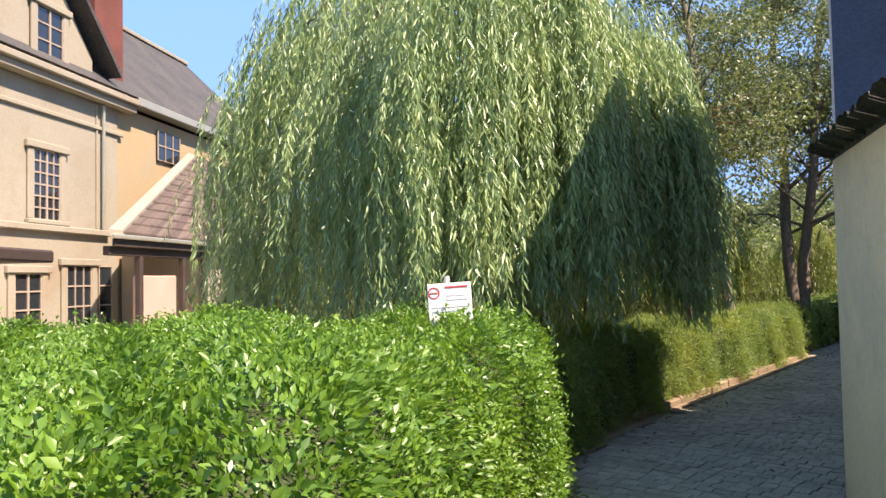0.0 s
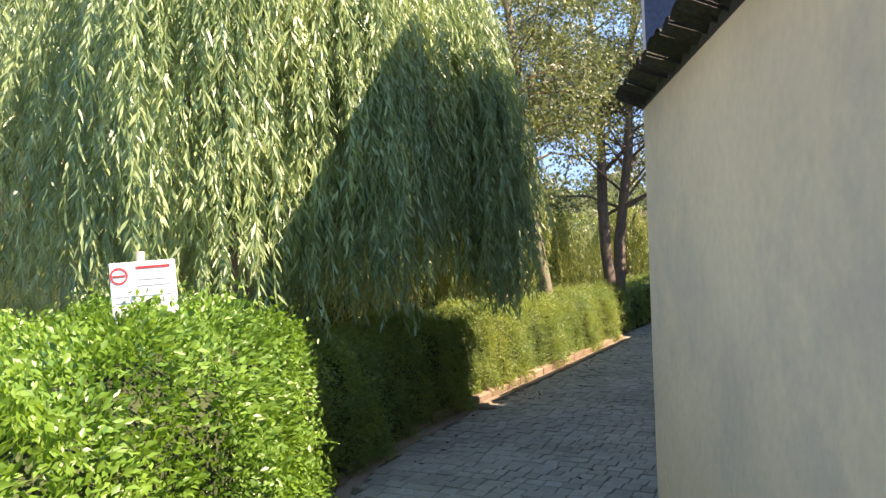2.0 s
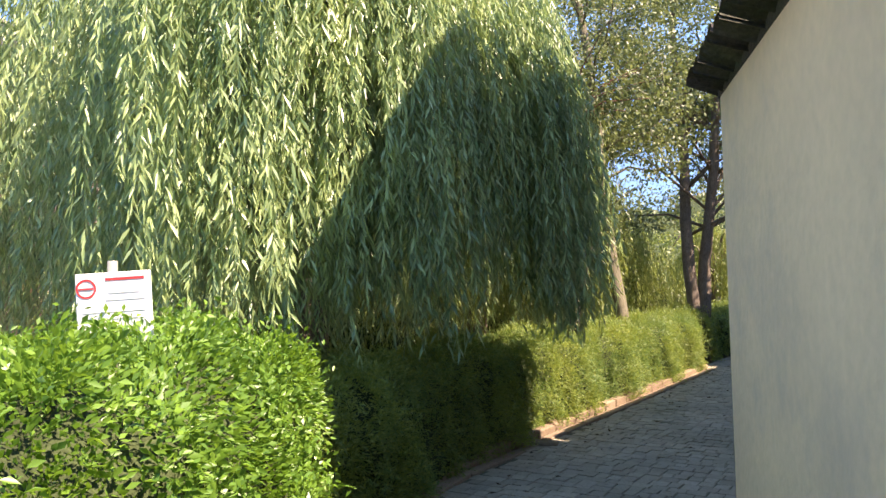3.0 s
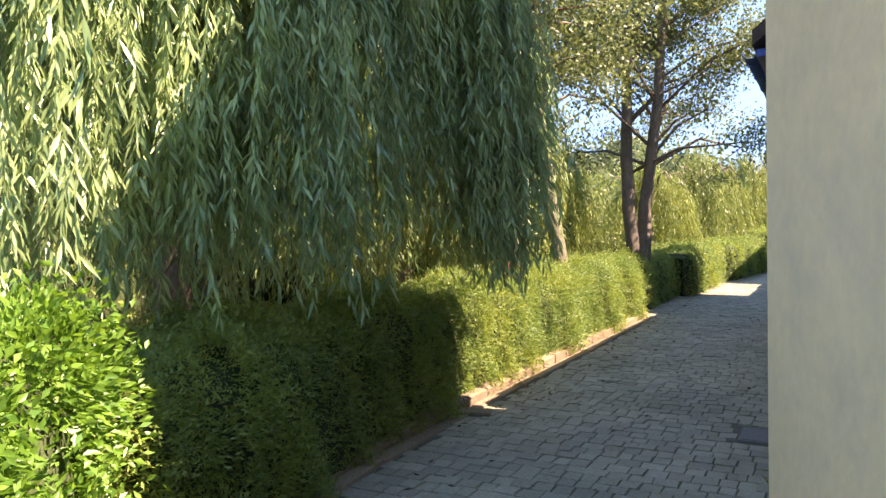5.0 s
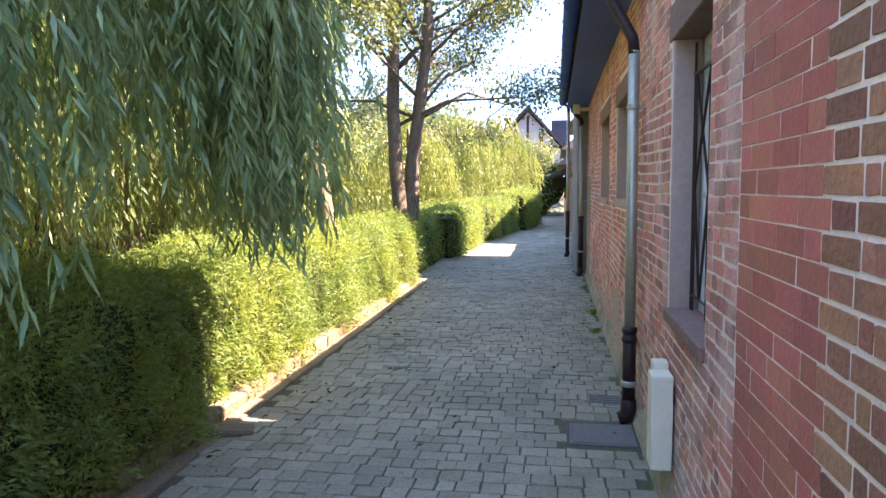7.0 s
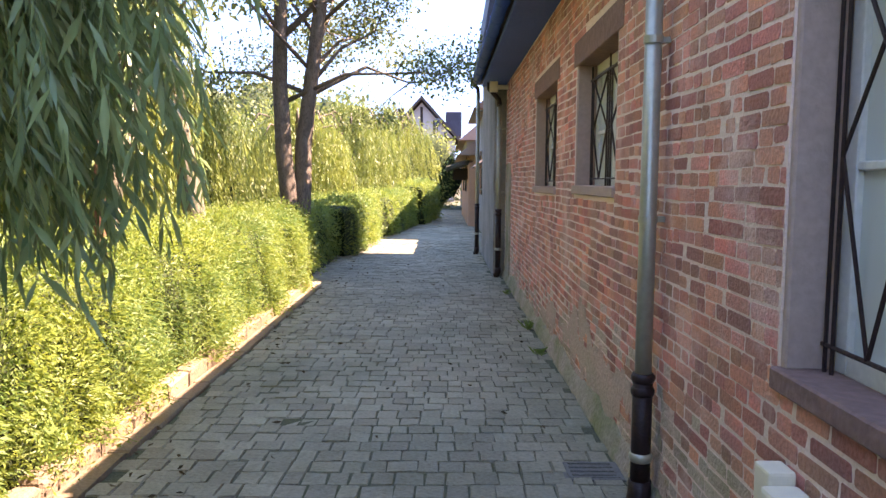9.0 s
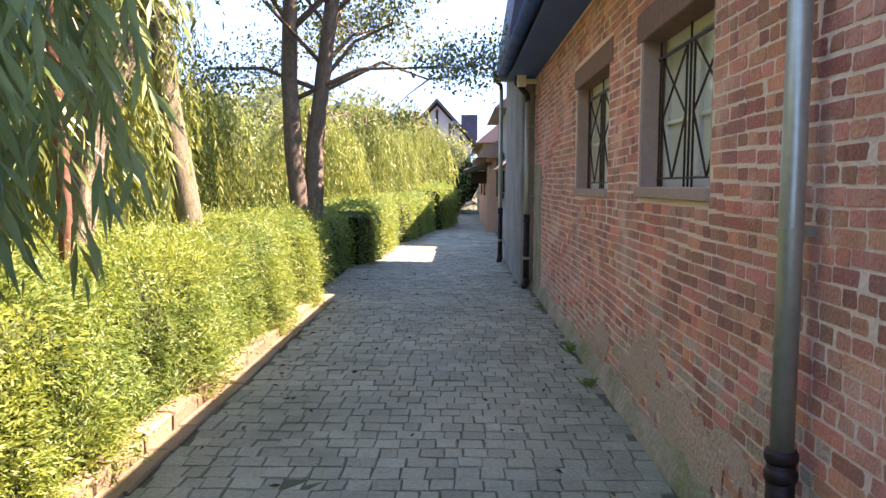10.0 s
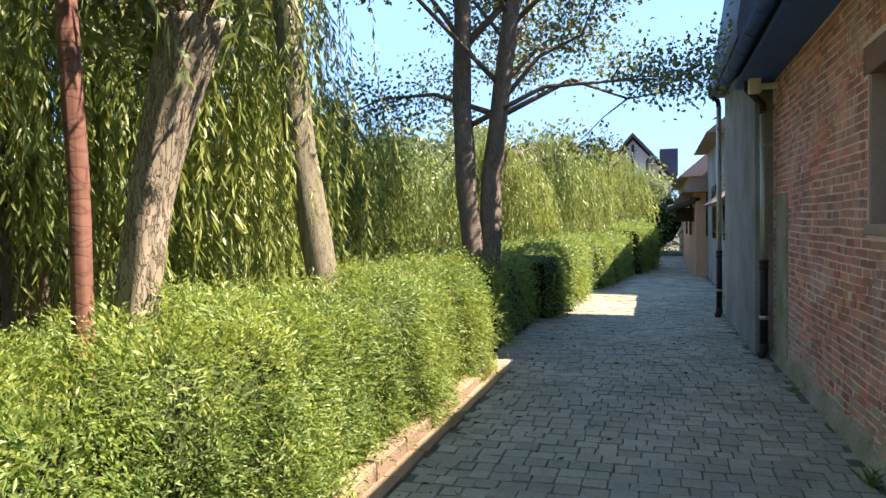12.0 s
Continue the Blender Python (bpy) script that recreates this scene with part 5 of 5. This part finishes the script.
# ---- bricks ----
def lump(bm_verts, faces, cx, c, w, h, jit, rnd, proud, crown=0.95, nick=0.009):
    """One brick front with worn, rounded corners, added to lists. The face looks towards -x."""
    i = len(bm_verts)
    k = min(nick, w * 0.2) * rnd.uniform(0.4, 1.1)
    ring = ((-w / 2 + k, -h / 2), (w / 2 - k, -h / 2), (w / 2, -h / 2 + k), (w / 2, h / 2 - k), (w / 2 - k, h / 2), (-w / 2 + k, h / 2), (-w / 2, h / 2 - k), (-w / 2, -h / 2 + k))
    moved = [(dy + rnd.uniform(-jit, jit), dz + rnd.uniform(-jit, jit)) for dy, dz in ring]
    lean = rnd.uniform(-0.002, 0.002)
    for dy, dz in moved:
        bm_verts.append((cx + 0.004, c[0] + dy, c[1] + dz))
    for dy, dz in moved:
        bm_verts.append((cx - proud + lean * (1 if dy > 0 else -1), c[0] + dy * (1 - (1 - crown) * 0.45), c[1] + dz * crown))
    faces.append(tuple(i + 15 - q for q in range(8)))
    for q in range(8):
        j = (q + 1) % 8
        faces.append((i + q, i + 8 + q, i + 8 + j, i + j))


rb = random.Random(17)
verts, faces, nverts, nfaces, wverts, wfaces, qverts, qfaces = [], [], [], [], [], [], [], []
singles = []


def clipped(ya, yb, zc):
    """The stretch of a brick left beside windows, sills and lintels."""
    for a, b, c, d in OPEN:
        if c - 0.075 < zc < d:
            lo, hi = a - 0.006, b + 0.006
        elif d <= zc < d + 0.195:
            lo, hi = a - 0.128, b + 0.088
        else:
            continue
        if yb > lo and ya < hi:
            if lo - ya > yb - hi:
                yb = min(yb, lo)
            else:
                ya = max(ya, hi)
    return ya, yb


# old wall: courses of headers and stretchers by turns
COURSE = 0.0585
z, row = 0.05, 0
while z < 2.9:
    y = 7.37 + rb.uniform(0, 0.004)
    while y < 18.15:
        long_ = rb.random() < (0.82 if row % 2 else 0.12)
        w = (rb.uniform(0.165, 0.2) if long_ else rb.uniform(0.074, 0.1))
        if y + w > 18.18:
            break
        yc, full = y + w / 2, w
        y += w + rb.uniform(0.005, 0.010)
        wob = 0.010 * math.sin(yc * 1.3 + row * 0.22) + 0.005 * math.sin(yc * 3.1 + row * 0.5) + 0.003 * math.sin(yc * 7.3 + row)
        zc = z + 0.028 + wob
        h = 0.0508 * rb.uniform(0.94, 1.04)
        ya, yb = clipped(yc - full / 2, yc + full / 2, zc)
        if yb - ya < 0.025:
            continue
        yc, w = (ya + yb) / 2, yb - ya
        worn = 0.85 - 0.45 * (math.sin(yc * 0.9 + 1.0) * 0.5 + 0.5)
        if zc < worn and rb.random() < 0.75 * (1 - zc / worn) ** 0.5:
            lump(wverts, wfaces, WALL_X, (yc, zc), w, h, 0.004, rb, 0.002)
        elif 9.95 < yc < 11.9 and 0.62 < zc < 1.42 and len(singles) < 300:
            singles.append((yc, zc, w))
        else:
            lump(verts, faces, WALL_X, (yc, zc), w, h, 0.003, rb, rb.uniform(0.0008, 0.0032))
    z += COURSE
    row += 1
# repaired bay in running bond, toothed into the old wall, and the dark corner quoin
z, row = 0.04, 0
while z < 2.9:
    zc = z + 0.033
    y = 6.63 + (0.02 if row % 2 else -0.03)
    first = 0.105 if row % 2 else 0.21
    while y < 7.34:
        w = min(first if first else 0.21 * rb.uniform(0.97, 1.03), 7.362 - y)
        first = 0
        if w > 0.03:
            lump(nverts, nfaces, WALL_X, (y + w / 2, zc), w - 0.004, 0.0665, 0.0008, rb, 0.002, 0.98, 0.002)
        y += w + 0.003
    y = 6.262
    end = 6.645 if row % 2 else 6.595
    for w in ((0.10, 0.06, 0.2) if row % 2 else (0.2, 0.12)):
        w = min(w, end - y)
        lump(qverts, qfaces, WALL_X, (y + w / 2, zc), w, 0.0585, 0.002, rb, 0.003, 0.96, 0.005)
        y += w + 0.011
    z += 0.0705
    row += 1
z = 2.97
while z < 6.95:
    y = 6.26 + max(0, z - 5.3) + rb.uniform(0, 0.1)
    end = 9.88 - max(0, z - 5.3)
    while y < end - 0.1:
        w = rb.choice((0.2, 0.1, 0.19))
        if y + w > end:
            break
        lump(verts, faces, WALL_X, (y + w / 2, z + 0.03), w, 0.055, 0.003, rb, 0.005)
        y += w + 0.012
    z += 0.0685
quads("bricks", verts, faces, M_BRICK, brick_wall, "", "stuff")
quads("washed_bricks", wverts, wfaces, M_BRICK_WASHED, brick_wall, "worn bricks under thin lime wash", "stuff")
quads("newer_bricks", nverts, nfaces, M_BRICK_NEW, brick_wall, "smoother newer red bricks with thin joints", "stuff")
quads("quoin_bricks", qverts, qfaces, M_BRICK_QUOIN, brick_wall, "dark orange-brown corner bricks with wide pale joints", "stuff")
shared = {}
for yc, zc, w in singles:
    key = (round(w, 2), rb.randrange(3))
    if key not in shared:
        v, f = [], []
        lump(v, f, 0.0, (0.0, 0.0), key[0], 0.0505, 0.003, rb, 0.002)
        me = bpy.data.meshes.new("brick")
        me.from_pydata(v, [], f)
        me.materials.append(M_BRICK)
        shared[key] = me
    ob = new("brick", shared[key])
    ob.parent = brick_wall
    ob.matrix_basis = pose(WALL_X - rb.uniform(0, 0.002), yc, zc, rb.uniform(-0.8, 0.8))
# thin skin of old plaster, flaked away in ragged patches
bm = bmesh.new()
STEP = 0.03
cells = {}


def corner(i, k):
    if (i, k) not in cells:
        yy, zz = 9.0 + i * STEP, 0.1 + k * STEP
        n = noise.noise_vector((yy * 14, zz * 14, 2.0))
        cells[i, k] = bm.verts.new((WALL_X - 0.007 - 0.003 * noise.noise((yy * 5, zz * 5, 9)), yy + n.x * 0.012, zz + n.y * 0.012))
    return cells[i, k]


for i in range(300):
    for k in range(30):
        yy, zz = 9.0 + i * STEP, 0.1 + k * STEP
        cover_ = noise.noise((yy * 0.9, zz * 1.6, 4.0)) + 0.7 * noise.noise((yy * 3.2, zz * 4.5, 7.0)) + 0.45 * noise.noise((yy * 9, zz * 9, 1.0))
        if cover_ > -0.02 + 1.15 * zz:
            bm.faces.new((corner(i, k), corner(i, k + 1), corner(i + 1, k + 1), corner(i + 1, k)))
part("plaster_skin", bm, M_SKIN, brick_wall, "thin pinkish plaster flaking off the lower bricks", True)
# worn plaster plinth at the foot of the wall
bm = bmesh.new()
n = 120
grid = []
for i in range(n + 1):
    yy = 7.5 + (18.18 - 7.5) * i / n
    top = 0.16 + 0.10 * noise.noise((yy * 1.3, 0, 0)) + 0.05 * noise.noise((yy * 5, 1, 0))
    col = []
    for k in range(7):
        f = k / 6
        col.append(bm.verts.new((WALL_X + 0.004 - (0.05 * (1 - f) ** 0.7 + 0.012 * noise.noise((yy * 6, f * 5, 3))) * (1 if k < 6 else 0), yy, -0.02 + (top + 0.02) * f)))
    grid.append(col)
for a, b in zip(grid, grid[1:]):
    for k in range(6):
        bm.faces.new((a[k], a[k + 1], b[k + 1], b[k]))
tagged(finish("plinth", bm, M_PLASTER, None, "", True), "crumbling mossy plaster at the foot of the brick wall", "plinth", "", "structure")

# ---- setts ----
road = bpy.data.objects["road"]
rs = random.Random(23)


def sett(vs, fs, x, y, w, d, zt, rnd):
    i = len(vs)
    e = 0.0045
    for dx, dy in ((-w / 2, -d / 2), (w / 2, -d / 2), (w / 2, d / 2), (-w / 2, d / 2)):
        vs.append((x + dx, y + dy, -0.02))
    for dx, dy in ((-w / 2 + e, -d / 2 + e), (w / 2 - e, -d / 2 + e), (w / 2 - e, d / 2 - e), (-w / 2 + e, d / 2 - e)):
        vs.append((x + dx + rnd.uniform(-0.006, 0.006), y + dy + rnd.uniform(-0.006, 0.006), zt + rnd.uniform(-0.003, 0.003)))
    fs.append((i + 4, i + 5, i + 6, i + 7))
    for k in range(4):
        j = (k + 1) % 4
        fs.append((i + k, i + j, i + 4 + j, i + 4 + k))


def inside(x, y):
    if y > 6.3:
        left = float(np.interp(y, [5.95, 6.7, 7.6, 9.3, 16.9, 17, 45], [-3.4, -3.66, -3.79, -3.83, -3.86, -4.2, -4.2]))
        return left < x < (-1.3 if y < 18 else -1.46 if y < 22 else -1.2)
    left = float(np.interp(y, [-8, 4.3, 5.15, 5.95, 6.7], [2.7, -2.4, -2.95, -3.4, -3.66]))
    right = float(np.interp(y, [-8, 0, 3.85, 6.46], [4.1, 1.1, -0.32, -1.3]))
    return left < x < right


vs, fs, loose = [], [], []
y, row = -6.0, 0
while y < 45:
    d = rs.uniform(0.13, 0.155) if y < 25 else 0.35
    x = -4.3 + (0.07 if row % 2 else 0) + rs.uniform(-0.02, 0.02)
    while x < 4.2:
        w = rs.uniform(0.098, 0.165) if y < 25 else 0.28
        if inside(x + w / 2, y + d / 2) and not (-1.72 < x + w / 2 < -1.28 and 9.36 < y + d / 2 < 9.84):
            zt = 0.004 * math.sin(x * 2.3 + y * 1.1) + rs.uniform(-0.004, 0.004)
            if 9.7 < y < 12.4 and len(loose) < 300:
                loose.append((x + w / 2, y + d / 2, w, d, zt))
            else:
                sett(vs, fs, x + w / 2, y + d / 2, w - 0.002, d - 0.002, zt, rs)
        x += w
    y += d
    row += 1
quads("setts", vs, fs, M_SETT, road, "", "stuff")
shared = {}
for x, y, w, d, zt in loose:
    key = (round(w, 2), round(d, 2), rs.randrange(2))
    if key not in shared:
        v, f = [], []
        sett(v, f, 0, 0, key[0] - 0.002, key[1] - 0.002, 0.0, rs)
        me = bpy.data.meshes.new("sett")
        me.from_pydata(v, [], f)
        me.materials.append(M_SETT)
        shared[key] = me
    ob = new("sett", shared[key])
    ob.parent = road
    ob.matrix_basis = pose(x, y, zt, rs.uniform(-0.8, 0.8), rs.uniform(-0.8, 0.8))
